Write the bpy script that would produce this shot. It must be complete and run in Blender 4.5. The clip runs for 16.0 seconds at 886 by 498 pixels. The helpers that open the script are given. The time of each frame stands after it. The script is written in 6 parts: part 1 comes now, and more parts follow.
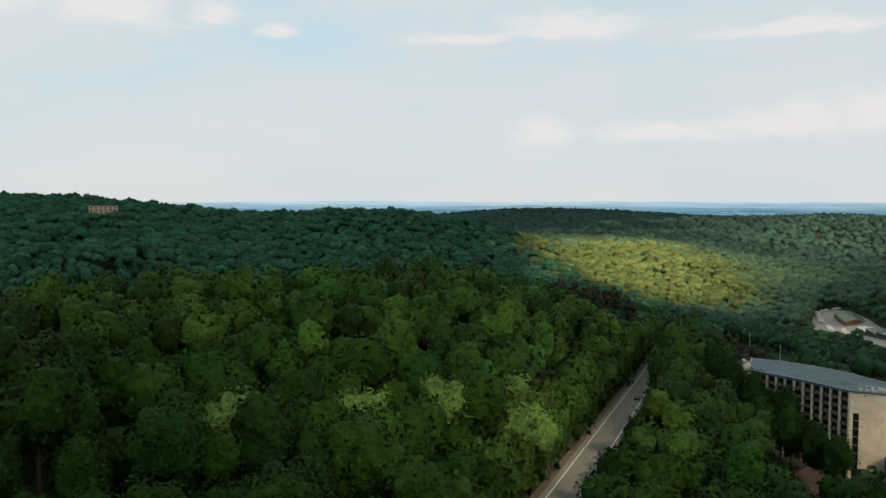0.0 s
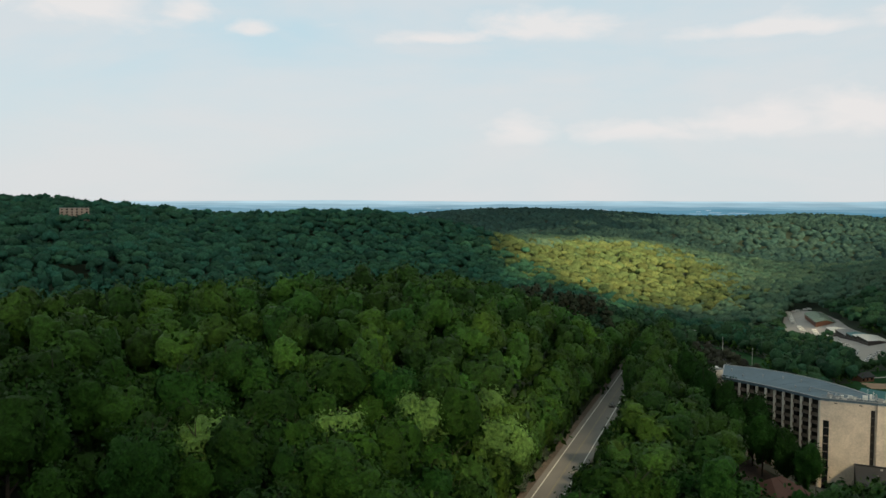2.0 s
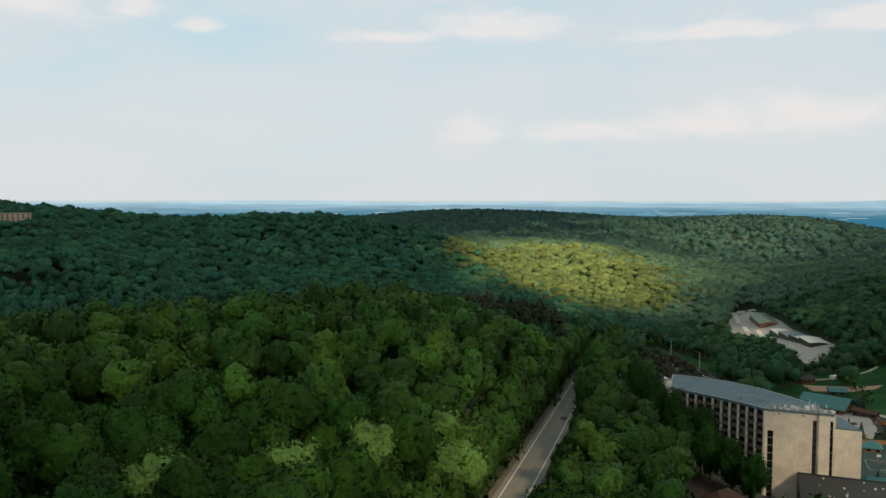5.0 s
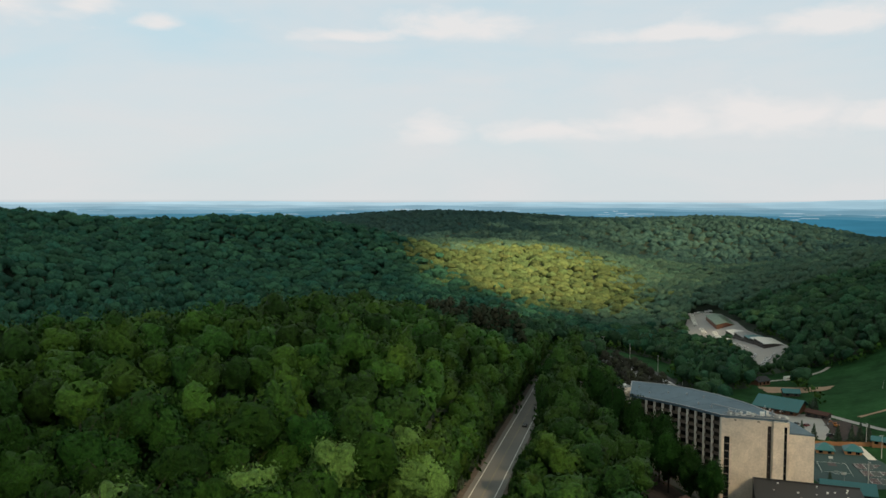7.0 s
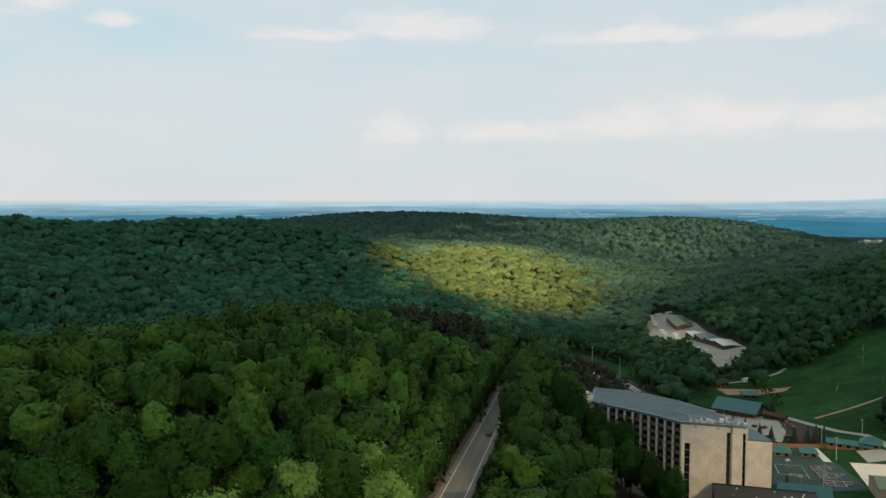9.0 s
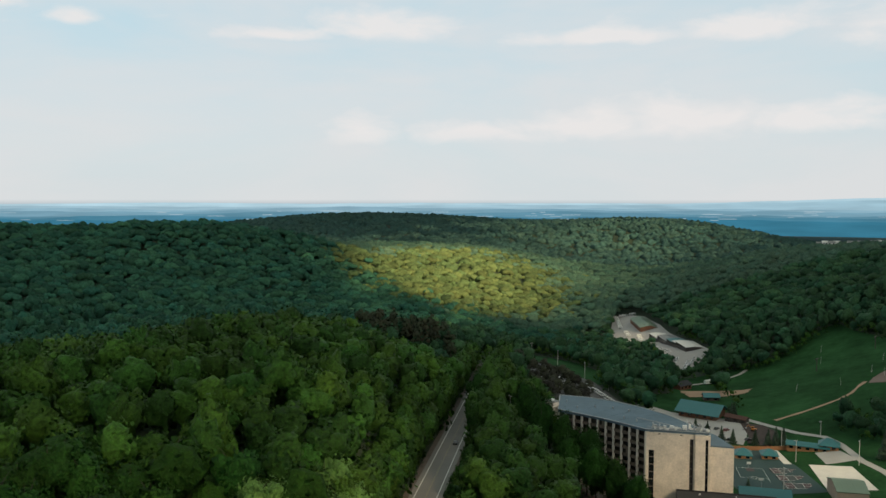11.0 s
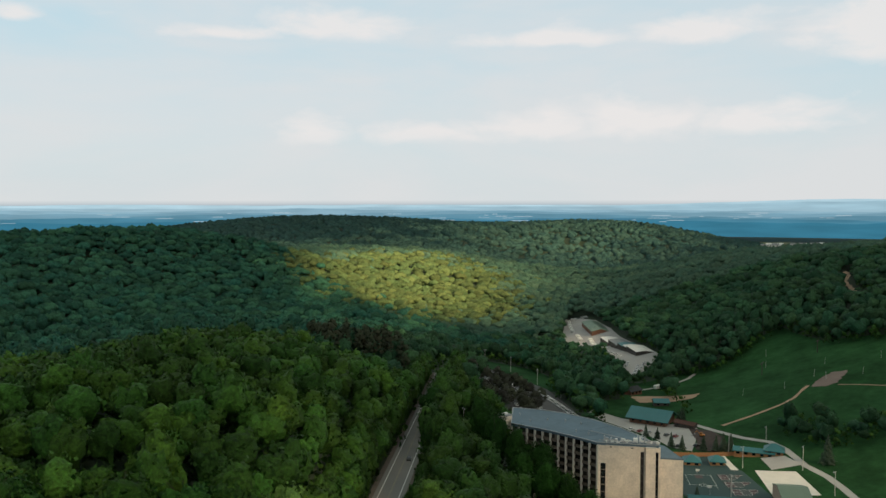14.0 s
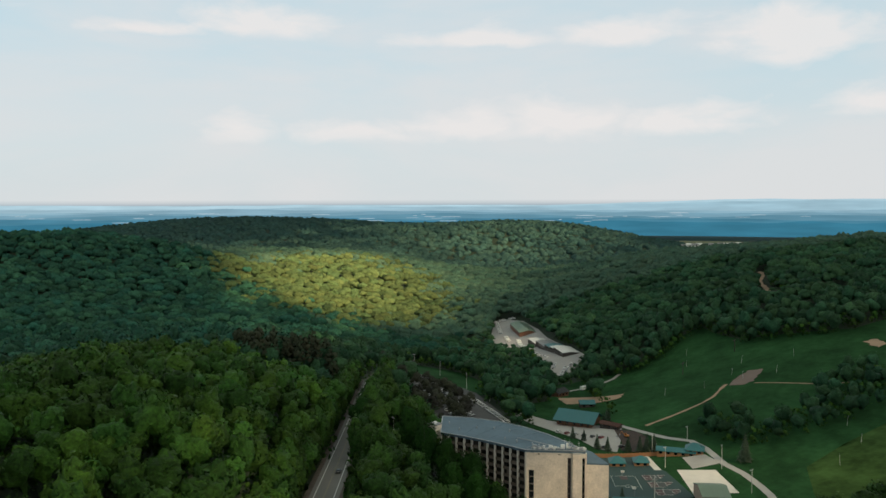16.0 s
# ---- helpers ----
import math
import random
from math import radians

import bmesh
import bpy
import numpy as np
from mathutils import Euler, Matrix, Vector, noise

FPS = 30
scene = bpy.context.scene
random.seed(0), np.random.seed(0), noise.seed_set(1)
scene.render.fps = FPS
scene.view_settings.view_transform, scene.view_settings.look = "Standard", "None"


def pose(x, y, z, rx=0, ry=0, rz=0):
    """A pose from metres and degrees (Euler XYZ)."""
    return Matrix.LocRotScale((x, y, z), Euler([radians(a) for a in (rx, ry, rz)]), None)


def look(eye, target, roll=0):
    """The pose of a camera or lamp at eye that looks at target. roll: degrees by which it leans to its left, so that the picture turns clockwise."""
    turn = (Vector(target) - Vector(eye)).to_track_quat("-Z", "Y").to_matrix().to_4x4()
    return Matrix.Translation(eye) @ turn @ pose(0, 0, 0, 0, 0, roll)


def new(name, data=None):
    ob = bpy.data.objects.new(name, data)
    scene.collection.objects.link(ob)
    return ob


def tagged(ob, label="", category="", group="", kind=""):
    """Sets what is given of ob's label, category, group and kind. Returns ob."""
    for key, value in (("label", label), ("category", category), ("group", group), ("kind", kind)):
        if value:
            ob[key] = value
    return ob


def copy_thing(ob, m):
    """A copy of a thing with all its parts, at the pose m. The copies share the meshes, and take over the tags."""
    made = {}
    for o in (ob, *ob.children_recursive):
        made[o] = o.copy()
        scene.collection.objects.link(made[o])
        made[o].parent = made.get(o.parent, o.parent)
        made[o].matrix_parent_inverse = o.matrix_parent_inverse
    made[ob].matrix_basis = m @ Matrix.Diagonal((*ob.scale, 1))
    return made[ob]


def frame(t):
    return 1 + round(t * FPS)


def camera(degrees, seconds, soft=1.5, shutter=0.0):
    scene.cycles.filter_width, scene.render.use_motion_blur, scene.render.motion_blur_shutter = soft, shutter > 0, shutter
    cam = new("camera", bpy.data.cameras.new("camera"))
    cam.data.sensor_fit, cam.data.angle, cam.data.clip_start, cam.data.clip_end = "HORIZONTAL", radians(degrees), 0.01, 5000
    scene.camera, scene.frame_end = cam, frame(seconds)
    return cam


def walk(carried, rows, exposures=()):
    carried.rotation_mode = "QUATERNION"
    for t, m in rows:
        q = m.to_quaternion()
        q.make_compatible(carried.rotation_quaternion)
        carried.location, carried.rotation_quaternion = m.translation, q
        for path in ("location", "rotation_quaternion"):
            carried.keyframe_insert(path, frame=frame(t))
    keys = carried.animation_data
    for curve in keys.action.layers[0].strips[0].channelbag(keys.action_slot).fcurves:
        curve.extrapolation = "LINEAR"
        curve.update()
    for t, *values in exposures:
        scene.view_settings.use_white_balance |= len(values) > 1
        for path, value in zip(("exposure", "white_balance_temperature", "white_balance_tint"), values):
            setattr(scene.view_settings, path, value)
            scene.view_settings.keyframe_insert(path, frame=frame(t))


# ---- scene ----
cam = camera(57.8, 16.0, soft=1.5)
PATH = [
    (0, (0.00, 0.00, 97.00), (-0.00, 99.82, 91.09), 0.04),
    (0.5, (0.04, 0.10, 98.00), (0.80, 99.92, 92.01), 0.04),
    (1, (0.06, 0.18, 99.00), (1.56, 99.99, 92.94), 0.04),
    (1.5, (0.07, 0.26, 99.99), (2.34, 100.05, 93.91), 0.06),
    (2, (0.07, 0.32, 100.98), (3.06, 100.09, 94.89), 0.08),
    (2.5, (0.06, 0.38, 101.97), (3.79, 100.13, 95.82), 0.06),
    (3, (0.05, 0.44, 102.95), (4.50, 100.15, 96.80), 0.08),
    (3.5, (0.03, 0.50, 103.92), (5.43, 100.16, 97.77), 0.05),
    (4, (0.01, 0.56, 104.89), (6.66, 100.15, 98.72), 0.05),
    (5, (-0.03, 0.69, 106.80), (8.85, 100.10, 100.65), 0.06),
    (5.75, (-0.05, 0.80, 108.21), (10.59, 100.05, 102.05), 0.06),
    (6.5, (-0.07, 0.94, 109.61), (12.49, 99.95, 103.44), 0.07),
    (7, (-0.07, 1.04, 110.54), (13.61, 99.91, 104.37), 0.07),
    (7.5, (-0.07, 1.15, 111.46), (14.77, 99.85, 105.30), 0.04),
    (8, (-0.07, 1.27, 112.38), (15.88, 99.80, 106.23), 0.05),
    (8.5, (-0.05, 1.40, 113.30), (17.03, 99.74, 107.14), 0.04),
    (9, (-0.03, 1.54, 114.21), (18.15, 99.68, 108.07), 0.04),
    (9.75, (0.01, 1.76, 115.59), (19.78, 99.59, 109.43), 0.02),
    (10.6, (0.09, 2.03, 117.15), (21.63, 99.48, 111.00), 0.00),
    (11.5, (0.19, 2.32, 118.82), (23.51, 99.37, 112.65), 0.02),
    (12, (0.25, 2.49, 119.76), (24.57, 99.29, 113.63), -0.03),
    (12.5, (0.32, 2.65, 120.71), (25.58, 99.21, 114.57), -0.03),
    (13, (0.39, 2.81, 121.68), (26.59, 99.12, 115.53), -0.05),
    (13.5, (0.47, 2.96, 122.67), (27.56, 99.03, 116.53), -0.07),
    (14, (0.55, 3.11, 123.67), (28.53, 98.92, 117.59), -0.06),
    (14.5, (0.64, 3.23, 124.70), (29.57, 98.77, 118.63), -0.10),
    (15, (0.72, 3.35, 125.75), (31.91, 98.16, 119.67), -0.13),
    (15.5, (0.80, 3.44, 126.83), (34.77, 97.29, 120.71), -0.14),
    (16, (0.88, 3.50, 127.94), (37.24, 96.46, 121.78), -0.14),
]
EXPOSURE = 0.9
walk(cam, [(t, look(eye, aim, roll)) for t, eye, aim, roll in PATH], [(0, EXPOSURE), (16, EXPOSURE)])

# ---- sky, sun ----
SUN = Vector((0.30, -0.72, 0.60)).normalized()      # towards the sun, behind the camera
world = bpy.data.worlds.new("sky")
scene.world = world
world.use_nodes = True
wt = world.node_tree
wt.nodes.clear()


def wmath(op, a, b=None):
    n = wt.nodes.new("ShaderNodeMath")
    n.operation = op
    for i, v in enumerate((a, b)):
        if v is None:
            continue
        if isinstance(v, (int, float)):
            n.inputs[i].default_value = v
        else:
            wt.links.new(v, n.inputs[i])
    return n.outputs[0]


def wramp(fac, *stops):
    n = wt.nodes.new("ShaderNodeValToRGB")
    wt.links.new(fac, n.inputs[0])
    e = n.color_ramp.elements
    while len(e) < len(stops):
        e.new(0.5)
    for el, (p, c) in zip(e, stops):
        el.position, el.color = p, (*c, 1)
    return n.outputs[0]


def wmix(fac, a, b):
    n = wt.nodes.new("ShaderNodeMix")
    n.data_type = "RGBA"
    for s, v in ((n.inputs[0], fac), (n.inputs[6], a), (n.inputs[7], b)):
        if isinstance(v, (int, float)):
            s.default_value = v
        elif isinstance(v, tuple):
            s.default_value = (*v, 1)
        else:
            wt.links.new(v, s)
    return n.outputs[2]


coord = wt.nodes.new("ShaderNodeTexCoord").outputs["Generated"]
sep = wt.nodes.new("ShaderNodeSeparateXYZ")
wt.links.new(coord, sep.inputs[0])
dx, dy, dz = sep.outputs
sky = wt.nodes.new("ShaderNodeTexSky")
sky.sky_type, sky.sun_disc = "NISHITA", False
sky.sun_elevation, sky.sun_rotation = math.asin(SUN.z), math.atan2(SUN.x, SUN.y)
sky.air_density, sky.dust_density, sky.ozone_density = 1.0, 2.0, 1.5
hue = wt.nodes.new("ShaderNodeMix")
hue.data_type, hue.blend_type = "RGBA", "MULTIPLY"
hue.inputs[0].default_value = 1.0
wt.links.new(sky.outputs[0], hue.inputs[6])
hue.inputs[7].default_value = (0.075, 0.075, 0.075, 1)


def wdir(scale, detail, stretch, offset):
    m = wt.nodes.new("ShaderNodeMapping")
    m.inputs["Location"].default_value = offset
    m.inputs["Scale"].default_value = stretch
    wt.links.new(coord, m.inputs[0])
    n = wt.nodes.new("ShaderNodeTexNoise")
    n.inputs["Scale"].default_value, n.inputs["Detail"].default_value = scale, detail
    n.inputs["Roughness"].default_value, n.inputs["Distortion"].default_value = 0.55, 0.3
    wt.links.new(m.outputs[0], n.inputs["Vector"])
    return n.outputs[0]


bearing = wmath("ARCTAN2", dx, dy)


def bank(az, el, w, h):
    """A cumulus bank round a bearing and an elevation (degrees), w by h wide."""
    a = wmath("DIVIDE", wmath("SUBTRACT", bearing, radians(az)), radians(w))
    e = wmath("DIVIDE", wmath("SUBTRACT", dz, math.sin(radians(el))), radians(h * 1.35))
    e = wmath("MAXIMUM", e, wmath("MULTIPLY", e, -1.7))            # flat below, heaped above
    q = wmath("ADD", wmath("MULTIPLY", a, a), wmath("MULTIPLY", e, e))
    return wmath("POWER", 2.718, wmath("MULTIPLY", q, -1.0))


veil = wramp(wdir(3.0, 5, (1, 1, 3.5), (3.1, 1.7, 0.4)), (0.36, (0, 0, 0)), (0.62, (1, 1, 1)))
banks = None
for spec in ((8.6, 11.8, 5.0, 1.0), (1.5, 11.2, 4.0, 0.5), (-22.5, 12.6, 4.5, 1.8), (-15.6, 12.3, 2.0, 0.8), (-11.3, 11.5, 1.8, 0.6), (-30, 13, 5, 2),
             (24, 11.0, 7.0, 0.6), (33, 11.2, 4.5, 1.0), (44.5, 10.2, 4.5, 1.9), (30, 5.2, 5.0, 1.6), (23, 4.9, 5.0, 1.2), (15, 4.5, 4.5, 0.9), (7.4, 4.4, 2.6, 0.8),
             (38, 5.0, 6, 1.0), (52, 6, 7, 1.2), (-50, 9, 14, 3), (75, 9, 14, 3)):
    b = bank(*spec)
    banks = b if banks is None else wmath("MAXIMUM", banks, b)
rag = wdir(14.0, 10, (1, 1, 2.4), (1.3, 0.2, 2.0))
clear = wramp(dz, (0.035, (0, 0, 0)), (0.085, (1, 1, 1)))
puff = wramp(wmath("ADD", wmath("MULTIPLY", banks, 0.60), wmath("MULTIPLY", rag, 1.0)), (0.68, (0, 0, 0)), (1.30, (1, 1, 1)))
# white cloud tops, slightly shaded bases
haze = wramp(dz, (0.0, (1, 1, 1)), (0.10, (0.7, 0.7, 0.7)), (0.26, (0.1, 0.1, 0.1)))
base = wmix(0.85, hue.outputs[2], (0.268, 0.385, 0.428))
base = wmix(wmath("MULTIPLY", veil, 0.65), base, (0.385, 0.392, 0.402))
base = wmix(wmath("MULTIPLY", haze, 0.68), base, (0.404, 0.397, 0.394))
base = wmix(wmath("MULTIPLY", wmath("MULTIPLY", puff, clear), 0.80), base, (0.452, 0.434, 0.426))
# heavier grey cloud higher up and overhead
over = wramp(dz, (0.27, (0, 0, 0)), (0.55, (1, 1, 1)))
base = wmix(wmath("MULTIPLY", over, 0.85), base, (0.075, 0.112, 0.140))
# below the skyline the distance goes on blue
low = wramp(wmath("ADD", dz, 0.5), (0.488, (0, 0, 0)), (0.4985, (1, 1, 1)))
base = wmix(low, (0.05, 0.12, 0.17), base)
bg = wt.nodes.new("ShaderNodeBackground")
wt.links.new(base, bg.inputs[0])
bg.inputs[1].default_value = 1.0
wout = wt.nodes.new("ShaderNodeOutputWorld")
wt.links.new(bg.outputs[0], wout.inputs[0])

lamp = bpy.data.lights.new("sun", "SUN")
lamp.energy, lamp.angle, lamp.color = 5.0, radians(2.4), (1.0, 0.78, 0.46)
sun = new("sun", lamp)
sun.matrix_world = look(SUN * 4000, (0, 0, 0))


# ---- materials ----
def material(name, colour, rough=0.7, metal=0.0, vary=0.25, scale=0.5, fine=8.0, bump=0.0, random_by="", spread=0.25, tint=None, sheen=0.0,
             through_light=0.0, coord_kind="Object", relief=0.05, mottle=0.0, mottle_scale=1.5):
    """A surface with grain at two scales; random_by: object, island or attribute varies whole pieces."""
    m = bpy.data.materials.new(name)
    m.use_nodes = True
    nt = m.node_tree
    nt.nodes.clear()
    link = nt.links.new
    out = nt.nodes.new("ShaderNodeOutputMaterial")
    b = nt.nodes.new("ShaderNodeBsdfPrincipled")
    b.inputs["Roughness"].default_value, b.inputs["Metallic"].default_value = rough, metal
    if "Specular IOR Level" in b.inputs and sheen:
        b.inputs["Specular IOR Level"].default_value = sheen
    pos = nt.nodes.new("ShaderNodeNewGeometry").outputs["Position"] if coord_kind == "World" else nt.nodes.new("ShaderNodeTexCoord").outputs["Object"]
    big, small = nt.nodes.new("ShaderNodeTexNoise"), nt.nodes.new("ShaderNodeTexNoise")
    for n, s, d in ((big, scale, 3), (small, fine, 4)):
        n.inputs["Scale"].default_value, n.inputs["Detail"].default_value = s, d
        link(pos, n.inputs["Vector"])

    def arith(op, a, c):
        n = nt.nodes.new("ShaderNodeMath")
        n.operation = op
        for i, v in enumerate((a, c)):
            if isinstance(v, (int, float)):
                n.inputs[i].default_value = v
            else:
                link(v, n.inputs[i])
        return n.outputs[0]
    f = arith("ADD", arith("MULTIPLY", big.outputs[0], 0.6), arith("MULTIPLY", small.outputs[0], 0.4))
    f = arith("ADD", arith("MULTIPLY", arith("SUBTRACT", f, 0.5), 2.4 * vary), 1.0)
    clump = small.outputs[0]
    if mottle:
        spots = nt.nodes.new("ShaderNodeTexNoise")
        spots.inputs["Scale"].default_value, spots.inputs["Detail"].default_value, spots.inputs["Roughness"].default_value = mottle_scale, 5, 0.72
        link(pos, spots.inputs["Vector"])
        clump = spots.outputs[0]
        span = nt.nodes.new("ShaderNodeMapRange")
        for k, v in ((1, 0.34), (2, 0.66), (3, 1 - mottle), (4, 1 + mottle)):
            span.inputs[k].default_value = v
        link(clump, span.inputs[0])
        f = arith("MULTIPLY", f, span.outputs[0])
    if random_by:
        if random_by == "object":
            r = nt.nodes.new("ShaderNodeObjectInfo").outputs["Random"]
        elif random_by == "island":
            r = nt.nodes.new("ShaderNodeNewGeometry").outputs["Random Per Island"]
        else:
            a = nt.nodes.new("ShaderNodeAttribute")
            a.attribute_name = "tint"
            r = a.outputs["Fac"]
        f = arith("MULTIPLY", f, arith("ADD", arith("MULTIPLY", r, 2 * spread), 1 - spread))
    mul = nt.nodes.new("ShaderNodeMix")
    mul.data_type, mul.blend_type = "RGBA", "MULTIPLY"
    mul.inputs[0].default_value = 1.0
    if tint and random_by:
        tm = nt.nodes.new("ShaderNodeMix")
        tm.data_type = "RGBA"
        tm.inputs[6].default_value, tm.inputs[7].default_value = (*colour, 1), (*tint, 1)
        w = nt.nodes.new("ShaderNodeMath")
        w.operation = "FRACT"
        link(arith("MULTIPLY", r, 7.31), w.inputs[0])
        link(w.outputs[0], tm.inputs[0])
        link(tm.outputs[2], mul.inputs[6])
    else:
        mul.inputs[6].default_value = (*colour, 1)
    link(f, mul.inputs[7])
    link(mul.outputs[2], b.inputs["Base Color"])
    if bump:
        bp = nt.nodes.new("ShaderNodeBump")
        bp.inputs["Strength"].default_value = bump
        bp.inputs["Distance"].default_value = relief
        link(clump, bp.inputs["Height"])
        link(bp.outputs[0], b.inputs["Normal"])
    if through_light:
        tr = nt.nodes.new("ShaderNodeBsdfTranslucent")
        link(mul.outputs[2], tr.inputs[0])
        ms = nt.nodes.new("ShaderNodeMixShader")
        ms.inputs[0].default_value = through_light
        link(b.outputs[0], ms.inputs[1])
        link(tr.outputs[0], ms.inputs[2])
        link(ms.outputs[0], out.inputs[0])
    else:
        link(b.outputs[0], out.inputs[0])
    return m


# light on the crest is put into this brighter forest green
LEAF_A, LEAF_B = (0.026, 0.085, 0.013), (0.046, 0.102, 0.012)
# shade over the nearest trees is put into a darker green
mat_leaf = material("shaded_broad_leaves", (0.0135, 0.054, 0.0088), 0.65, vary=0.58, scale=0.25, fine=2.4, random_by="object", spread=0.30, tint=(0.025, 0.070, 0.0084), sheen=0.10, through_light=0.12, bump=1.0, relief=0.5, mottle=0.55, mottle_scale=1.6)
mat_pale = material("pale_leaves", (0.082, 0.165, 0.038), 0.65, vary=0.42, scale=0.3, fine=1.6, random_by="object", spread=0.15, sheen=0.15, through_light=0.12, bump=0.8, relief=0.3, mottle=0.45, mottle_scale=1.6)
mat_forest = material("lit_forest_leaves", LEAF_A, 0.65, vary=0.58, scale=0.02, fine=1.5, random_by="attribute", spread=0.40, tint=LEAF_B, sheen=0.15, through_light=0.12, coord_kind="World", bump=1.0, relief=0.65, mottle=0.60, mottle_scale=1.0)
# distance haze is put into the ridge leaves as blue
mat_ridge = material("hazed_ridge_leaves", (0.020, 0.083, 0.060), 0.75, vary=0.55, scale=0.012, fine=0.8, random_by="attribute", spread=0.34, tint=(0.033, 0.098, 0.056), sheen=0.1, through_light=0.1, coord_kind="World", bump=1.0, relief=0.9, mottle=0.34, mottle_scale=0.5)
# sunlight on the valley patch is put into this brighter yellow-green
mat_sunlit_valley = material("sunlit_valley_leaves", (0.068, 0.110, 0.044), 0.75, vary=0.5, scale=0.008, fine=0.8, random_by="attribute", spread=0.30, tint=(0.092, 0.118, 0.042), sheen=0.1, through_light=0.1, coord_kind="World", bump=1.0, relief=0.9, mottle=0.29, mottle_scale=0.45)
# haze is mixed into the far leaf colour, pale and blue
mat_far = material("hazed_far_leaves", (0.042, 0.096, 0.084), 0.8, vary=0.42, scale=0.004, fine=0.1, random_by="attribute", spread=0.10, tint=(0.050, 0.098, 0.080), sheen=0.1, through_light=0.1, coord_kind="World", bump=0.6, relief=1.5, mottle=0.18, mottle_scale=0.12)
# the slope green carries a little painted haze as extra blue
mat_slope = material("hazed_slope_leaves", (0.020, 0.068, 0.036), 0.7, vary=0.55, scale=0.014, fine=0.8, random_by="attribute", spread=0.36, tint=(0.036, 0.084, 0.036), sheen=0.1, through_light=0.1, coord_kind="World", bump=1.0, relief=0.9, mottle=0.36, mottle_scale=0.55)
# haze also lifts and blues the upland leaf colour
mat_mid = material("hazed_upland_leaves", (0.056, 0.118, 0.084), 0.8, vary=0.45, scale=0.004, fine=0.12, random_by="attribute", spread=0.10, tint=(0.070, 0.120, 0.080), sheen=0.1, through_light=0.1, coord_kind="World", bump=0.6, relief=1.5, mottle=0.23, mottle_scale=0.22)
mat_needle = material("needles", (0.030, 0.055, 0.030), 0.7, vary=0.3, random_by="object", spread=0.3, tint=(0.05, 0.075, 0.05), sheen=0.2)
mat_brown_leaf = material("brown_twigs", (0.033, 0.032, 0.026), 0.8, vary=0.35, random_by="attribute", spread=0.3, tint=(0.042, 0.048, 0.028), sheen=0.2, coord_kind="World")
mat_pine = material("pine_needles", (0.036, 0.048, 0.028), 0.8, vary=0.35, random_by="attribute", spread=0.3, tint=(0.044, 0.046, 0.028), sheen=0.1, coord_kind="World")
mat_bark = material("bark", (0.036, 0.032, 0.026), 0.9, vary=0.4, fine=4, bump=0.4)
mat_floor = material("forest_floor", (0.014, 0.028, 0.011), 0.95, vary=0.5, scale=0.03, fine=0.6, bump=0.3, coord_kind="World")
mat_leaf_litter = material("leaf_litter", (0.050, 0.032, 0.026), 0.95, vary=0.6, scale=0.15, fine=1.5, coord_kind="World", mottle=0.4, mottle_scale=0.6)
# sun on the low slope, painted as a yellower grass colour
mat_sunlit_grass = material("sunlit_grass", (0.036, 0.070, 0.020), 0.95, vary=0.6, scale=0.03, fine=0.3, sheen=0.03, coord_kind="World", mottle=0.35, mottle_scale=0.06)
# forest green again, darkened to offset the sun gap by the hotel
mat_verge = material("verge_leaves", (0.023, 0.072, 0.0125), 0.65, vary=0.5, scale=0.05, fine=1.5, random_by="attribute", spread=0.35, tint=(0.037, 0.080, 0.010), sheen=0.15, through_light=0.12, coord_kind="World", bump=1.0, relief=0.6, mottle=0.6, mottle_scale=1.1)
mat_grass = material("mown_grass", (0.021, 0.064, 0.023), 0.95, vary=0.6, scale=0.022, fine=0.25, bump=0.2, sheen=0.03, coord_kind="World", mottle=0.30, mottle_scale=0.045)
mat_asphalt = material("worn_asphalt", (0.20, 0.19, 0.18), 0.9, vary=0.25, scale=0.08, fine=3, bump=0.1, coord_kind="World")
mat_lot = material("lot_asphalt", (0.33, 0.31, 0.295), 0.9, vary=0.25, scale=0.05, fine=2, coord_kind="World")
mat_dark_asphalt = material("court_asphalt", (0.055, 0.065, 0.065), 0.85, vary=0.25, scale=0.1, fine=2, coord_kind="World")
mat_parking = material("parking_asphalt", (0.070, 0.068, 0.070), 0.9, vary=0.3, scale=0.08, fine=2, coord_kind="World")
mat_court_green = material("court_green", (0.018, 0.048, 0.046), 0.8, vary=0.2, scale=0.1, fine=2, coord_kind="World")
mat_court_red = material("court_red", (0.075, 0.045, 0.047), 0.8, vary=0.2, scale=0.1, fine=2, coord_kind="World")
mat_gravel = material("pale_gravel", (0.37, 0.35, 0.33), 0.95, vary=0.3, scale=0.1, fine=3, coord_kind="World")
mat_shoulder = material("shoulder_gravel", (0.115, 0.092, 0.075), 0.95, vary=0.4, scale=0.15, fine=2.5, coord_kind="World", mottle=0.3, mottle_scale=0.8)
mat_worn = material("worn_earth", (0.175, 0.125, 0.105), 0.95, vary=0.4, scale=0.1, fine=2, coord_kind="World")
mat_dirt = material("bare_dirt", (0.34, 0.225, 0.15), 0.95, vary=0.4, scale=0.1, fine=2, coord_kind="World")
mat_concrete = material("pale_concrete", (0.66, 0.61, 0.55), 0.9, vary=0.2, scale=0.2, fine=3, coord_kind="World")
mat_paint = material("road_paint", (0.75, 0.75, 0.72), 0.7, vary=0.2, scale=0.4, fine=6)
mat_yellow = material("yellow_paint", (0.27, 0.24, 0.16), 0.7, vary=0.2)
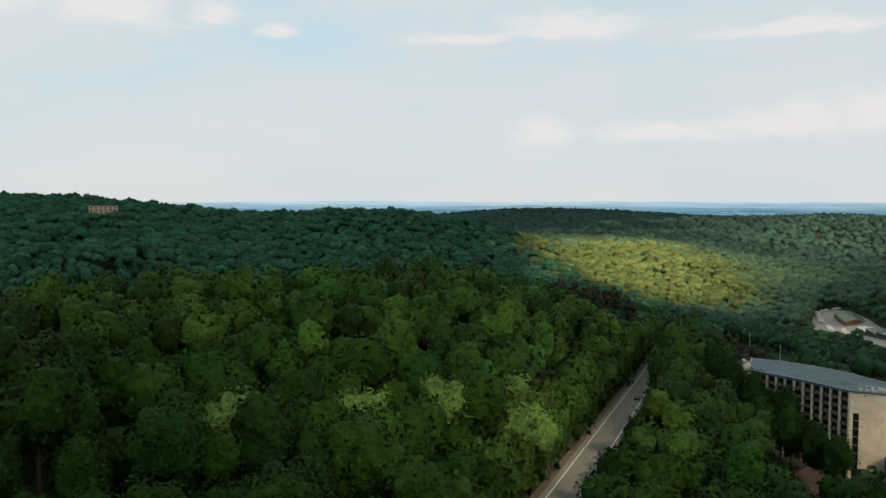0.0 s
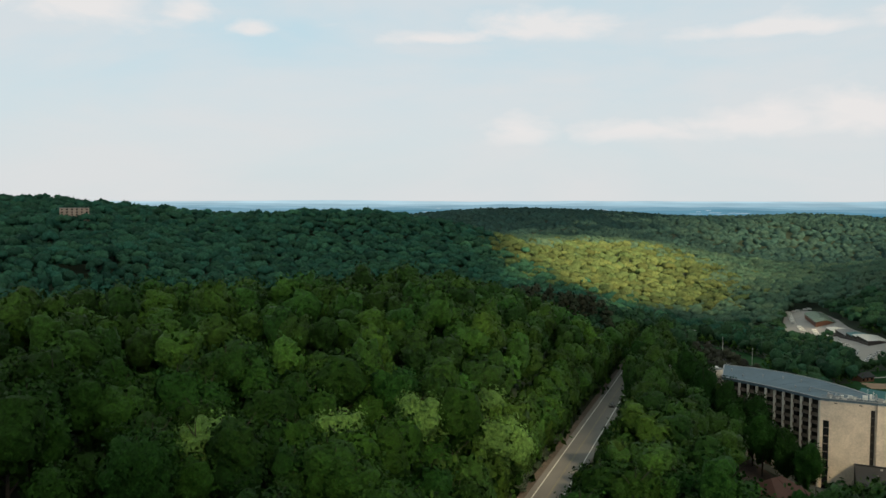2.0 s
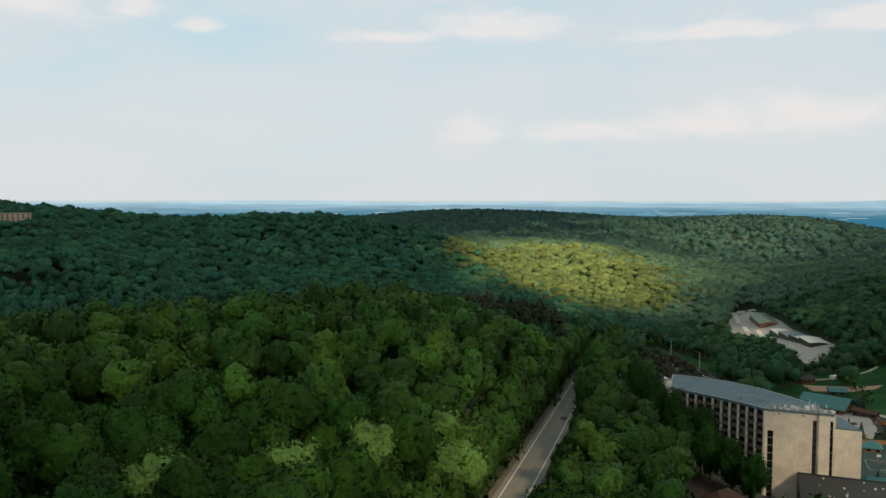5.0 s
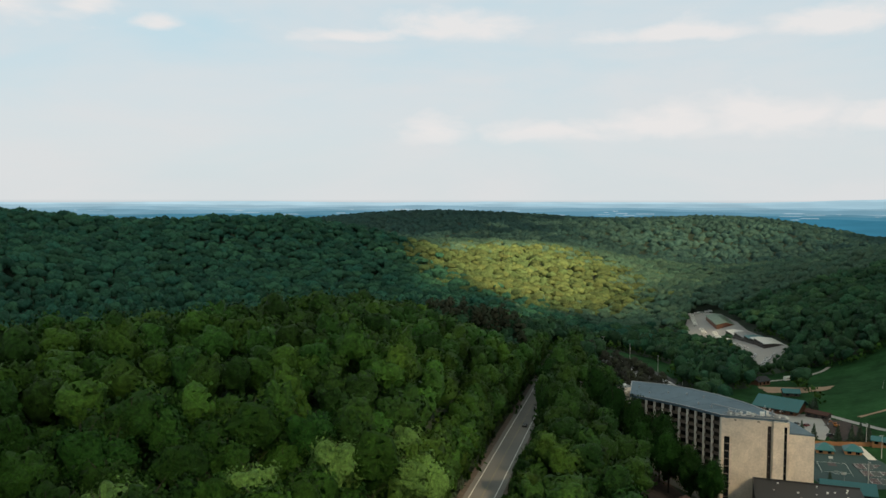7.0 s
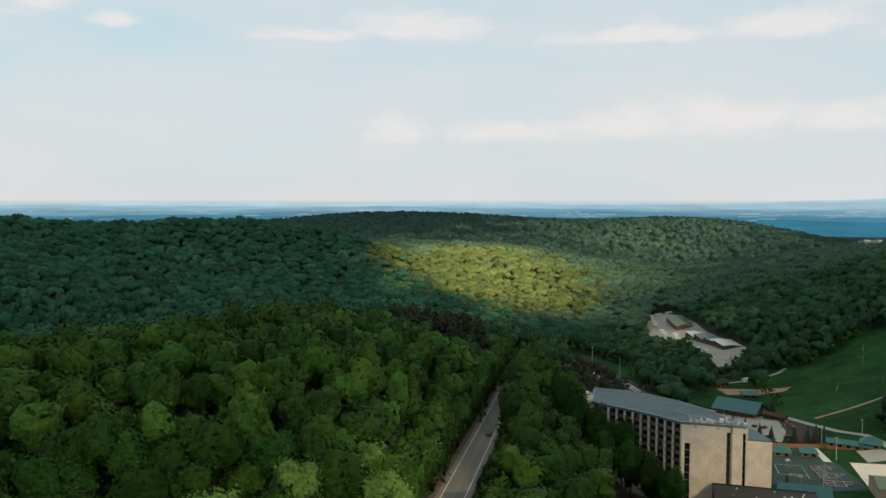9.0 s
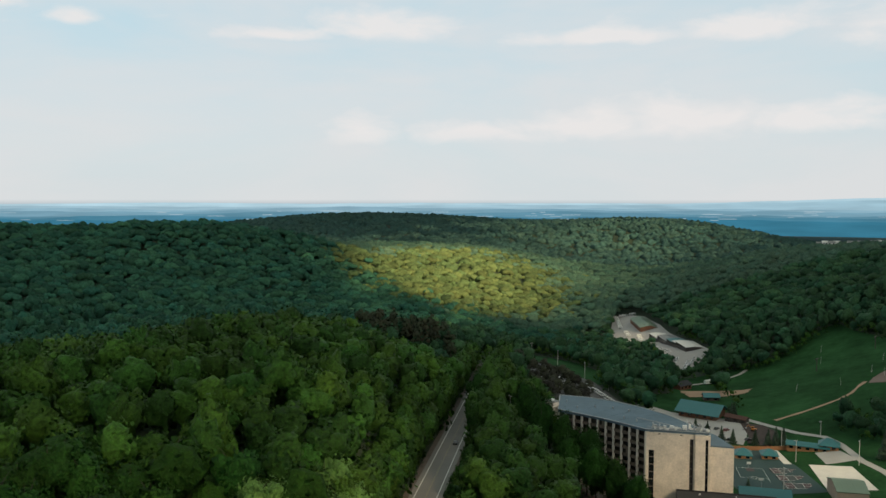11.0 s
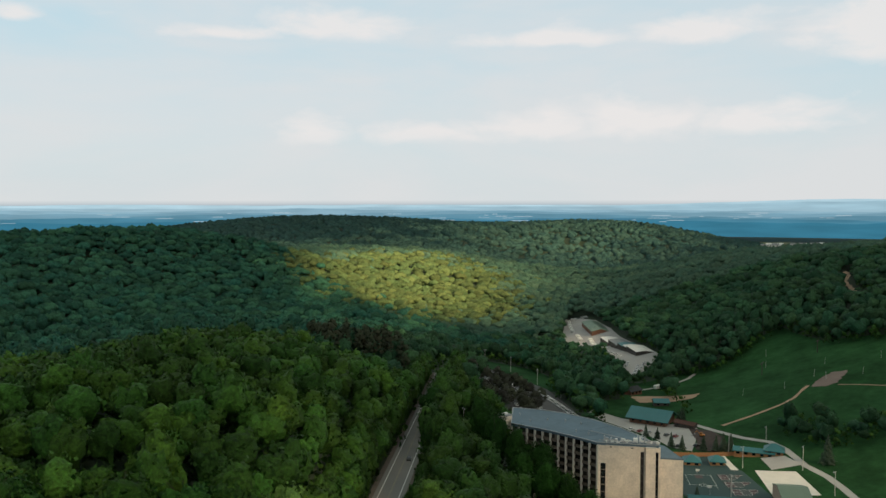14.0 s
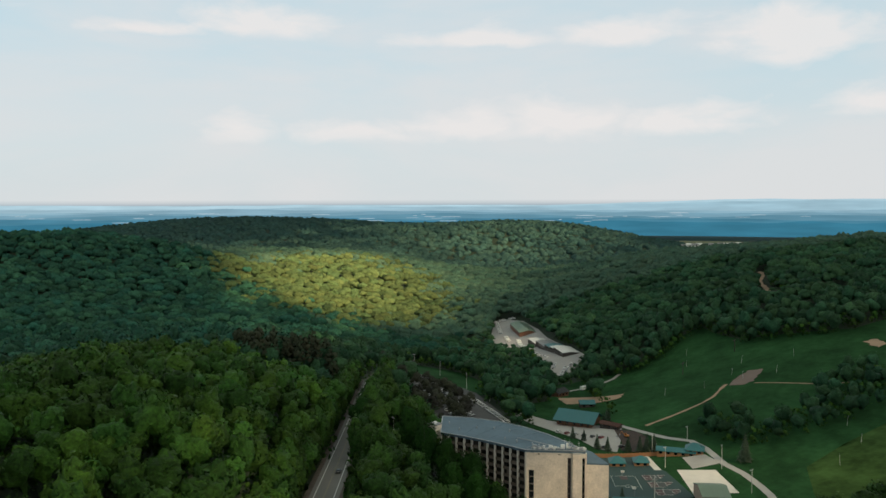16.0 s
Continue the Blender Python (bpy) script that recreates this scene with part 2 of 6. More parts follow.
mat_cream = material("cream_render", (0.70, 0.60, 0.50), 0.85, vary=0.40, scale=0.22, fine=1.8, bump=0.15, random_by="object", spread=0.06, mottle=0.10, mottle_scale=1.2)
mat_column = material("grey_column", (0.50, 0.47, 0.43), 0.85, vary=0.25, scale=0.4, fine=3)
mat_joint = material("dark_joint", (0.06, 0.055, 0.05), 0.9, vary=0.2)
mat_slab = material("balcony_slab", (0.17, 0.14, 0.12), 0.85, vary=0.25)
# the shade of the balcony recesses is put into this dark wall colour
mat_recess = material("shaded_recess_wall", (0.035, 0.028, 0.024), 0.85, vary=0.3)
mat_rail = material("balcony_rail", (0.13, 0.10, 0.08), 0.6, vary=0.2)
mat_glass = material("dark_glass", (0.012, 0.014, 0.016), 0.12, vary=0.2, sheen=0.6)
mat_bluegrey = material("blue_grey_membrane", (0.088, 0.138, 0.180), 0.75, vary=0.40, scale=0.10, fine=0.5, coord_kind="World")
mat_darkroof = material("dark_tar_roof", (0.028, 0.029, 0.033), 0.85, vary=0.3, scale=0.1, fine=1.5, coord_kind="World")
mat_darkwall = material("dark_brown_wall", (0.055, 0.045, 0.04), 0.85, vary=0.25)
mat_teal = material("teal_metal_roof", (0.030, 0.140, 0.155), 0.5, vary=0.15, scale=0.2, fine=2)
mat_sage = material("sage_roof", (0.17, 0.23, 0.17), 0.6, vary=0.15, scale=0.2, fine=2)
mat_brownroof = material("brown_shingle", (0.078, 0.033, 0.024), 0.85, vary=0.35, scale=0.4, fine=3)
mat_redwood = material("red_brown_siding", (0.17, 0.075, 0.045), 0.8, vary=0.25)
mat_orange = material("orange_wood", (0.36, 0.17, 0.075), 0.75, vary=0.2)
mat_machine = material("machine_orange", (0.52, 0.19, 0.03), 0.5, vary=0.2)
mat_white = material("white_metal", (0.72, 0.72, 0.70), 0.5, vary=0.12)
mat_grey = material("grey_metal", (0.34, 0.35, 0.36), 0.5, metal=0.3, vary=0.15)
mat_pole = material("weathered_pole", (0.56, 0.54, 0.51), 0.7, vary=0.2)
mat_greyroof = material("grey_sheet_roof", (0.22, 0.22, 0.22), 0.6, vary=0.2)
mat_whiteroof = material("white_sheet_roof", (0.62, 0.61, 0.58), 0.6, vary=0.15)
mat_tan = material("tan_brick", (0.44, 0.34, 0.28), 0.85, vary=0.2)
mat_tyre = material("tyre_rubber", (0.02, 0.02, 0.02), 0.9, vary=0.1)
mat_carglass = material("car_glass", (0.015, 0.017, 0.02), 0.08, vary=0.1, sheen=0.7)
CAR_PAINTS = [material("car_paint", c, 0.3, vary=0.06, sheen=0.6) for c in
              ((0.85, 0.85, 0.84), (0.45, 0.46, 0.47), (0.02, 0.02, 0.022), (0.07, 0.09, 0.16), (0.25, 0.03, 0.03), (0.62, 0.62, 0.60))]


# ---- helpers of this scene ----
def mesh_of(name, verts, faces, mat):
    me = bpy.data.meshes.new(name)
    me.from_pydata(verts, [], faces)
    me.materials.append(mat)
    return me


def part(name, bm, mat, parent=None, label=""):
    """Links a bmesh as one mesh object under a thing or a part."""
    me = bpy.data.meshes.new(name)
    bmesh.ops.recalc_face_normals(bm, faces=bm.faces)
    bm.to_mesh(me)
    bm.free()
    me.materials.append(mat)
    ob = new(name, me)
    if parent:
        ob.parent = parent
    if label:
        ob["label"] = label
    return ob


def box(bm, x0, y0, z0, x1, y1, z1, bevel=0.0):
    vs = bmesh.ops.create_cube(bm, size=1.0)["verts"]
    for v in vs:
        v.co = Vector(((x0 + x1) / 2 + v.co.x * (x1 - x0), (y0 + y1) / 2 + v.co.y * (y1 - y0), (z0 + z1) / 2 + v.co.z * (z1 - z0)))
    if bevel:
        es = {e for v in vs for e in v.link_edges}
        bmesh.ops.bevel(bm, geom=list(es), offset=bevel, segments=1, affect="EDGES")
    return vs


def boxes(*dims, bevel=0.0):
    bm = bmesh.new()
    for d in dims:
        box(bm, *d, bevel=bevel)
    return bm


def tube(bm, p, q, r0, r1, sides=6):
    p, q = Vector(p), Vector(q)
    ax = (q - p).normalized()
    u = ax.orthogonal().normalized()
    w = ax.cross(u)
    rings = []
    for c, r in ((p, r0), (q, r1)):
        rings.append([bm.verts.new(c + r * (math.cos(a) * u + math.sin(a) * w)) for a in (i * math.tau / sides for i in range(sides))])
    for i in range(sides):
        j = (i + 1) % sides
        bm.faces.new((rings[0][i], rings[0][j], rings[1][j], rings[1][i]))
    bm.faces.new(rings[1])
    bm.faces.new(rings[0][::-1])


def prism(bm, poly, z0, z1):
    """An upright prism over a plan outline; z0, z1 may be functions of x, y."""
    lo, hi = [], []
    for x, y in poly:
        lo.append(bm.verts.new((x, y, z0(x, y) if callable(z0) else z0)))
        hi.append(bm.verts.new((x, y, z1(x, y) if callable(z1) else z1)))
    n = len(poly)
    for i in range(n):
        j = (i + 1) % n
        bm.faces.new((lo[i], lo[j], hi[j], hi[i]))
    bm.faces.new(hi)
    bm.faces.new(lo[::-1])


def thing(name, label, category, at=(0, 0, 0), turn=0.0, group=""):
    ob = new(name)
    ob.empty_display_size = 0.5
    ob.matrix_world = pose(*at, 0, 0, turn)
    return tagged(ob, label, category, group)


# ---- the lie of the land ----
# each rise or hollow: middle x, y, spread, height
NEAR_HILLS = [
    (-50, 220, 110, 10), (-60, 130, 90, 11), (40, 290, 90, -2), (30, 200, 60, -25), (80, 420, 150, 7), (200, 330, 90, -5),
    (-350, 250, 300, 80), (300, 0, 300, 42), (140, 270, 60, -5), (10, 230, 45, 21), (-20, 290, 60, 14), (250, 200, 70, -19),
    (160, 340, 60, 1),
]
RIDGES = [
    (60, 580, 160, 45), (260, 430, 140, -42), (300, 560, 140, 0), (420, 820, 180, -52), (400, 400, 120, 16), (560, 560, 160, 17),
    (560, 780, 150, 24), (760, 680, 220, 20), (-220, 620, 260, -34), (-330, 850, 200, 6), (-560, 900, 260, 44), (-120, 1050, 220, -12),
    (-320, 800, 90, 22), (-230, 950, 100, 9), (380, 560, 60, -11), (60, 1080, 120, -5), (420, 1010, 120, -21),
]
FAR_HILLS = [
    (-350, 1220, 260, 16), (120, 1150, 260, 4), (420, 1400, 300, 29), (480, 1900, 400, 5), (200, 2550, 420, 67), (750, 2500, 450, 27),
    (1300, 2300, 500, 47), (1050, 1400, 350, 34), (700, 1600, 330, -3), (1200, 500, 450, 105), (900, 1900, 300, -77), (-800, 1300, 400, 93),
    (-140, 1180, 110, 30), (-20, 1350, 150, 42), (-310, 1250, 150, 2), (640, 1420, 160, -46), (1150, 2050, 160, 3),
]
ROAD_BANKS = [
    (40, 165, 34, 1), (-95, 213, 34, 2), (40, 213, 34, 5), (-5, 261, 34, -2), (40, 261, 34, -2), (-95, 309, 34, -2),
    (-50, 309, 34, -3), (-5, 309, 34, 3), (40, 309, 34, 4), (-5, 357, 34, 3), (40, 357, 34, 9), (85, 357, 34, 4),
    (-50, 405, 34, 1), (-5, 405, 34, 5), (40, 405, 34, 5), (85, 405, 34, -2), (-50, 453, 34, 1), (-5, 453, 34, 3),
    (40, 453, 34, 2), (85, 453, 34, 1), (-5, 501, 34, -1), (85, 501, 34, 4), (130, 501, 34, 2),
]
VALLEY_SIDES = [
    (323, 760, 130, -2), (-84, 900, 130, 7), (79, 900, 130, 6), (434, 900, 130, 2), (-507, 1040, 130, 3), (-319, 1040, 130, -2),
    (-148, 1040, 130, -3), (16, 1040, 130, 14), (180, 1040, 130, 2), (546, 1040, 130, 12), (-576, 1180, 140, 3), (-372, 1180, 140, 8),
    (-187, 1180, 140, -8), (-10, 1180, 140, 6), (166, 1180, 140, 5), (349, 1180, 140, -21), (550, 1180, 140, -22), (781, 1180, 140, -2),
    (-649, 1330, 160, -3), (-416, 1330, 160, 9), (-205, 1330, 160, 4), (-3, 1330, 160, 4), (409, 1330, 160, -9), (640, 1330, 160, -10),
]
VALLEY_HEAD = [
    (908, 1330, 160, 10), (-741, 1520, 190, -12), (-466, 1520, 190, -2), (-216, 1520, 190, 5), (263, 1520, 190, 3), (516, 1520, 190, 14),
    (799, 1520, 190, -7), (1132, 1520, 190, -7), (-854, 1750, 220, -7), (-535, 1750, 220, -5), (-246, 1750, 220, 3), (309, 1750, 220, 2),
    (603, 1750, 220, 5), (931, 1750, 220, -14), (-623, 2050, 260, -2), (374, 2050, 260, -2), (723, 2050, 260, 13), (1113, 2050, 260, 38),
    (-364, 2450, 300, 3), (13, 2450, 300, 11), (789, 2450, 300, 3), (1228, 2450, 300, 16), (1741, 2450, 300, -2),
]
FAR_DIPS = [
    (436, 1750, 260, 2), (672, 1750, 260, -3), (930, 1750, 260, -2), (1225, 1750, 260, -2), (1576, 1750, 260, -5), (1117, 2100, 260, 20),
    (1470, 2100, 260, -18), (1891, 2100, 260, -31), (611, 2450, 260, 5), (940, 2450, 260, -11), (1716, 2450, 260, -3), (2206, 2450, 260, -3),
    (1075, 2800, 260, -23), (1489, 2800, 260, -4),
]
FLATS_KNOLL = [(-386, 918, 34, 18)]
HILLS = np.array(NEAR_HILLS + ROAD_BANKS + RIDGES + FAR_HILLS + VALLEY_SIDES + VALLEY_HEAD + FAR_DIPS + FLATS_KNOLL, float)


def smooth(a, b, x):
    t = np.clip((x - a) / (b - a), 0, 1)
    return t * t * (3 - 2 * t)


def road_x(y):
    return 44 + 0.375 * (y - 230) + np.where(y < 170, 0.0073 * (170 - y) ** 2, 0.0)


def road_gap(x, y):
    x, y = np.asarray(x, float), np.asarray(y, float)
    return np.abs(x - (road_x(y) + np.where(y > 500, 0.0006 * (y - 500) ** 2, 0))) * 0.936


def road_z(y):
    return 23.5 - 0.05 * (y - 230)


def height(x, y):
    x, y = np.asarray(x, float), np.asarray(y, float)
    z = np.full(np.broadcast(x, y).shape, -30.0)
    for a, b, s, h in HILLS:
        z = z + h * np.exp(-((x - a) ** 2 + (y - b) ** 2) / (2 * s * s))
    away = np.abs(x - road_x(y)) * 0.936
    along = smooth(60, 150, y) * (1 - smooth(500, 540, y))
    z = z + (road_z(y) - z) * (1 - smooth(np.where(x < road_x(y), 8.5, 7), np.where(x < road_x(y), 21, 38), away)) * along
    far = np.hypot(x, y)
    return z - 55 * smooth(2750, 3300, far)


def h1(x, y):
    return float(height(x, y))


def warped(n, near, reach):
    """Even steps near the middle, growing to the reach."""
    t = np.linspace(-1, 1, n)
    k = math.asinh(reach / near)
    return near * np.sinh(k * t)


def grid_mesh(name, xs, ys, mat):
    gx, gy = np.meshgrid(xs, ys)
    gz = height(gx, gy) - 0.9 * (1 - smooth(8, 15, road_gap(gx, gy))) * (gy < 690)
    v = np.stack([gx, gy, gz], -1).reshape(-1, 3)
    nx, ny = len(xs), len(ys)
    i = (np.arange(ny - 1)[:, None] * nx + np.arange(nx - 1)[None, :]).reshape(-1)
    quads = np.stack([i, i + 1, i + 1 + nx, i + nx], 1)
    return quick_mesh(name, v, quads, mat)


def quick_mesh(name, v, faces, mat, tint=None, smooth_faces=False, normals=None):
    me = bpy.data.meshes.new(name)
    k = faces.shape[1]
    me.vertices.add(len(v))
    me.vertices.foreach_set("co", np.ascontiguousarray(v, np.float32).ravel())
    me.loops.add(faces.size)
    me.loops.foreach_set("vertex_index", np.ascontiguousarray(faces, np.int32).ravel())
    me.polygons.add(len(faces))
    me.polygons.foreach_set("loop_start", np.arange(0, faces.size, k, dtype=np.int32))
    me.polygons.foreach_set("loop_total", np.full(len(faces), k, np.int32))
    me.polygons.foreach_set("use_smooth", np.full(len(faces), smooth_faces))
    if tint is not None:
        a = me.attributes.new("tint", "FLOAT", "POINT")
        a.data.foreach_set("value", np.ascontiguousarray(tint, np.float32))
    me.update(calc_edges=True)
    if normals is not None:
        a = me.attributes.new("custom_normal", "FLOAT_VECTOR", "POINT")
        a.data.foreach_set("vector", np.ascontiguousarray(normals, np.float32).ravel())
    me.materials.append(mat)
    return me


xs = np.unique(np.concatenate([230 + warped(180, 500, 4700), np.arange(4, 160, 4.0)]))
ys = np.unique(np.concatenate([330 + warped(180, 500, 4500), np.arange(150, 470, 6.0)]))
ground = new("ground", grid_mesh("ground", xs, ys, mat_floor))
tagged(ground, "dark leaf-littered ground rolling over wooded hills", "ground", kind="structure")


def drape(name, poly, mat, lift, label, category, step=7.0, kind="structure", parent=None):
    """A sheet with the plan outline poly, laid on the land; bare earth has a ragged edge."""
    if mat in (mat_dirt, mat_worn):
        pts = []
        for (x0, y0), (x1, y1) in zip(poly, poly[1:] + poly[:1]):
            n = max(1, int(math.dist((x0, y0), (x1, y1)) / 2.0))
            for i in range(n):
                x, y = x0 + (x1 - x0) * i / n, y0 + (y1 - y0) * i / n
                pts.append((x + 2.2 * noise.noise(Vector((x / 3.1, y / 3.1, 1))), y + 2.2 * noise.noise(Vector((x / 3.1, y / 3.1, 7)))))
        poly = pts
    bm = bmesh.new()
    bm.faces.new([bm.verts.new((x, y, 0)) for x, y in poly])
    for axis in (0, 1):
        lo, hi = min(p[axis] for p in poly), max(p[axis] for p in poly)
        for c in np.arange(lo + step, hi, step):
            no = (1, 0, 0) if axis == 0 else (0, 1, 0)
            co = (c, 0, 0) if axis == 0 else (0, c, 0)
            bmesh.ops.bisect_plane(bm, geom=bm.verts[:] + bm.edges[:] + bm.faces[:], plane_co=co, plane_no=no)
    for v in bm.verts:
        v.co.z = h1(v.co.x, v.co.y) + lift
    bmesh.ops.triangulate(bm, faces=bm.faces)
    ob = part(name, bm, mat, parent)
    for p in ob.data.polygons:
        p.use_smooth = True
    if not parent:
        tagged(ob, label, category, kind=kind)
    return ob


def ribbon(name, line, width, mat, lift, label, category, kind="structure", step=6.0, parent=None):
    """A strip of that width along a plan line, laid on the land."""
    pts = [Vector((*line[0], 0))]
    for a, b in zip(line, line[1:]):
        a, b = Vector((*a, 0)), Vector((*b, 0))
        n = max(1, int((b - a).length / step))
        pts += [a.lerp(b, (i + 1) / n) for i in range(n)]
    bm = bmesh.new()
    rows = []
    for i, p in enumerate(pts):
        d = (pts[min(i + 1, len(pts) - 1)] - pts[max(i - 1, 0)]).normalized()
        s = Vector((-d.y, d.x, 0))
        row = []
        for o in (-0.5, 0, 0.5):
            ragged = 1 + 0.8 * noise.noise(Vector((p.x / 5, p.y / 5, 3 + o))) if mat is mat_dirt else 1.0
            q = p + s * (o * width * ragged)
            row.append(bm.verts.new((q.x, q.y, h1(q.x, q.y) + lift)))
        rows.append(row)
    for a, b in zip(rows, rows[1:]):
        for i in range(2):
            bm.faces.new((a[i], a[i + 1], b[i + 1], b[i]))
    ob = part(name, bm, mat, parent)
    for p in ob.data.polygons:
        p.use_smooth = True
    if not parent:
        tagged(ob, label, category, kind=kind)
    return ob


# ---- open ground ----
MEADOW = [(345, 566), (368, 571), (392, 566), (418, 563), (446, 575), (474, 578), (462, 545), (452, 505), (470, 470), (490, 445), (525, 445), (570, 430),
          (575, 330), (470, 240), (360, 215), (262, 240), (262, 275), (276, 290), (287, 312), (294, 336), (304, 372), (297, 405), (295, 440), (306, 470), (326, 515)]
VILLAGE = [(166, 256), (200, 240), (262, 240), (262, 275), (276, 290), (287, 312), (294, 336), (304, 372), (297, 405), (295, 440), (310, 485), (330, 540), (348, 572), (322, 576),
           (306, 540), (285, 515), (258, 506), (244, 474), (232, 436), (205, 400), (178, 345), (165, 300)]
PARKING = [(176, 462), (200, 452), (226, 462), (234, 490), (240, 548), (222, 600), (205, 640), (188, 640), (192, 596), (186, 540)]
LAWN = [(240, 548), (262, 560), (262, 640), (248, 700), (222, 690), (205, 640), (222, 600)]
FAR_LOT = [(470, 1013), (484, 990), (486, 950), (466, 872), (440, 800), (420, 732), (400, 655), (372, 626), (346, 604), (344, 622), (362, 652), (366, 690), (382, 722), (395, 768), (399, 806), (406, 868), (427, 926), (455, 980)]
TRACK = [(650, 700), (628, 672), (606, 652), (590, 630), (574, 606)]
HOUSE_PLOT = [(82, 186), (100, 186), (133, 262), (124, 270), (110, 264)]
YOUNG_WOOD = [(270, 590), (318, 574), (350, 572), (398, 645), (354, 668), (374, 730), (392, 790), (378, 826), (402, 850), (438, 932), (380, 900), (330, 790), (290, 680)]
BEHIND_HOTEL = [(140, 345), (180, 345), (232, 440), (240, 470), (176, 462), (150, 420)]
GROVE = [(312, 378), (308, 364), (309, 347), (318, 340), (341, 328), (372, 324), (402, 318), (440, 345), (434, 379), (424, 387), (399, 381), (374, 354), (342, 362), (333, 393), (318, 390)]
BROWN_PLOT = [(146, 432), (178, 440), (200, 455), (215, 470), (216, 540), (186, 540), (160, 512)]
HOTEL_OUT = [(160.6, 263.45), (160.2, 275), (158.3, 288), (153.8, 302), (147.5, 313.5), (139.2, 323), (128.3, 330.3)]
HOTEL_IN = [(140.3, 273.6), (135.8, 282.2), (130.8, 290.8), (125.2, 299), (118.6, 307.5)]
BROWN_BANK = [(98, 238), (104, 262), (101, 290), (104, 325), (112, 372), (130, 372), (124, 325), (122, 300), (124, 270), (112, 262)]
YARD = [(113, 307), (120, 294), (131, 272), (126, 264), (118, 240), (98, 182), (180, 118), (235, 190), (205, 215), (182, 262), (175, 300), (165, 322), (135, 345), (114, 325)]


def inside(poly, x, y):
    x, y = np.asarray(x, float), np.asarray(y, float)
    r = np.zeros(x.shape, bool)
    for (x0, y0), (x1, y1) in zip(poly, poly[1:] + poly[:1]):
        if y0 != y1:
            r ^= ((y0 > y) != (y1 > y)) & (x < (x1 - x0) * (y - y0) / (y1 - y0) + x0)
    return r


ROAD_LINE = [(float(road_x(y)), y) for y in np.arange(60, 680, 8.0)]
ROAD_LINE = [p if p[1] < 500 else (p[0] + 0.0006 * (p[1] - 500) ** 2, p[1]) for p in ROAD_LINE]


def track_gap(x, y):
    g = np.full(np.broadcast(x, y).shape, 1e9)
    for (x0, y0), (x1, y1) in zip(TRACK, TRACK[1:]):
        t = np.clip(((x - x0) * (x1 - x0) + (y - y0) * (y1 - y0)) / ((x1 - x0) ** 2 + (y1 - y0) ** 2), 0, 1)
        g = np.minimum(g, np.hypot(x - x0 - t * (x1 - x0), y - y0 - t * (y1 - y0)))
    return g


def is_open(x, y, verge=7.6):
    gap = road_gap(x, y)
    o = (gap < verge) & (y < 690) & (y > -60)
    for poly in (MEADOW, VILLAGE, PARKING, LAWN, FAR_LOT, YARD, HOUSE_PLOT, BROWN_BANK):
        o |= inside(poly, x, y)
    o |= track_gap(x, y) < 5
    return o & ~inside(GROVE, x, y)


def grown(poly, by):
    c = Vector((sum(p[0] for p in poly) / len(poly), sum(p[1] for p in poly) / len(poly)))
    return [tuple(Vector(p) + (Vector(p) - c).normalized() * by) for p in poly]


drape("meadow", grown(MEADOW, 16), mat_grass, 0.25, "mown green ski slope meadow with worn patches", "meadow", step=9)
drape("village_green", grown(VILLAGE, 8), mat_grass, 0.2, "mown lawn between the resort buildings", "lawn", step=8)
drape("lawn", grown(LAWN, 8), mat_grass, 0.2, "strip of lawn beside the parking rows", "lawn", step=9)
drape("parking_lot", PARKING, mat_parking, 0.22, "dark asphalt parking lot behind the hotel", "parking lot", step=8)
drape("far_lot", FAR_LOT, mat_lot, 0.3, "pale gravelled car park in the valley", "car park", step=9)
drape("brown_bank", grown(BROWN_BANK, 4), mat_leaf_litter, 0.14, "bare brown leaf-littered bank between the woods and the hotel", "bank", step=6)
drape("hotel_yard", YARD, mat_dark_asphalt, 0.15, "dark paved yard round the hotel", "yard", step=8)
ribbon("road", ROAD_LINE, 11.0, mat_asphalt, 0.20, "grey two-lane asphalt road with paved shoulders", "road")


def offset_line(line, o):
    out = []
    for i, p in enumerate(line):
        a, b = line[max(i - 1, 0)], line[min(i + 1, len(line) - 1)]
        d = Vector((b[0] - a[0], b[1] - a[1])).normalized()
        out.append((p[0] - d.y * o, p[1] + d.x * o))
    return out


for o in (6.0, -5.6):
    ribbon("shoulder", offset_line(ROAD_LINE, o), 3.0, mat_shoulder, 0.17, "dusty brown gravel shoulder of the road", "road shoulder")
for o, w, m, n in ((3.7, 0.28, mat_paint, "edge_line"), (-3.7, 0.28, mat_paint, "edge_line"), (0.16, 0.13, mat_yellow, "centre_line"), (-0.16, 0.13, mat_yellow, "centre_line")):
    ribbon(n, offset_line(ROAD_LINE, o), w, m, 0.26, "painted road line" if m is mat_paint else "worn yellow centre line of the road", "road marking")


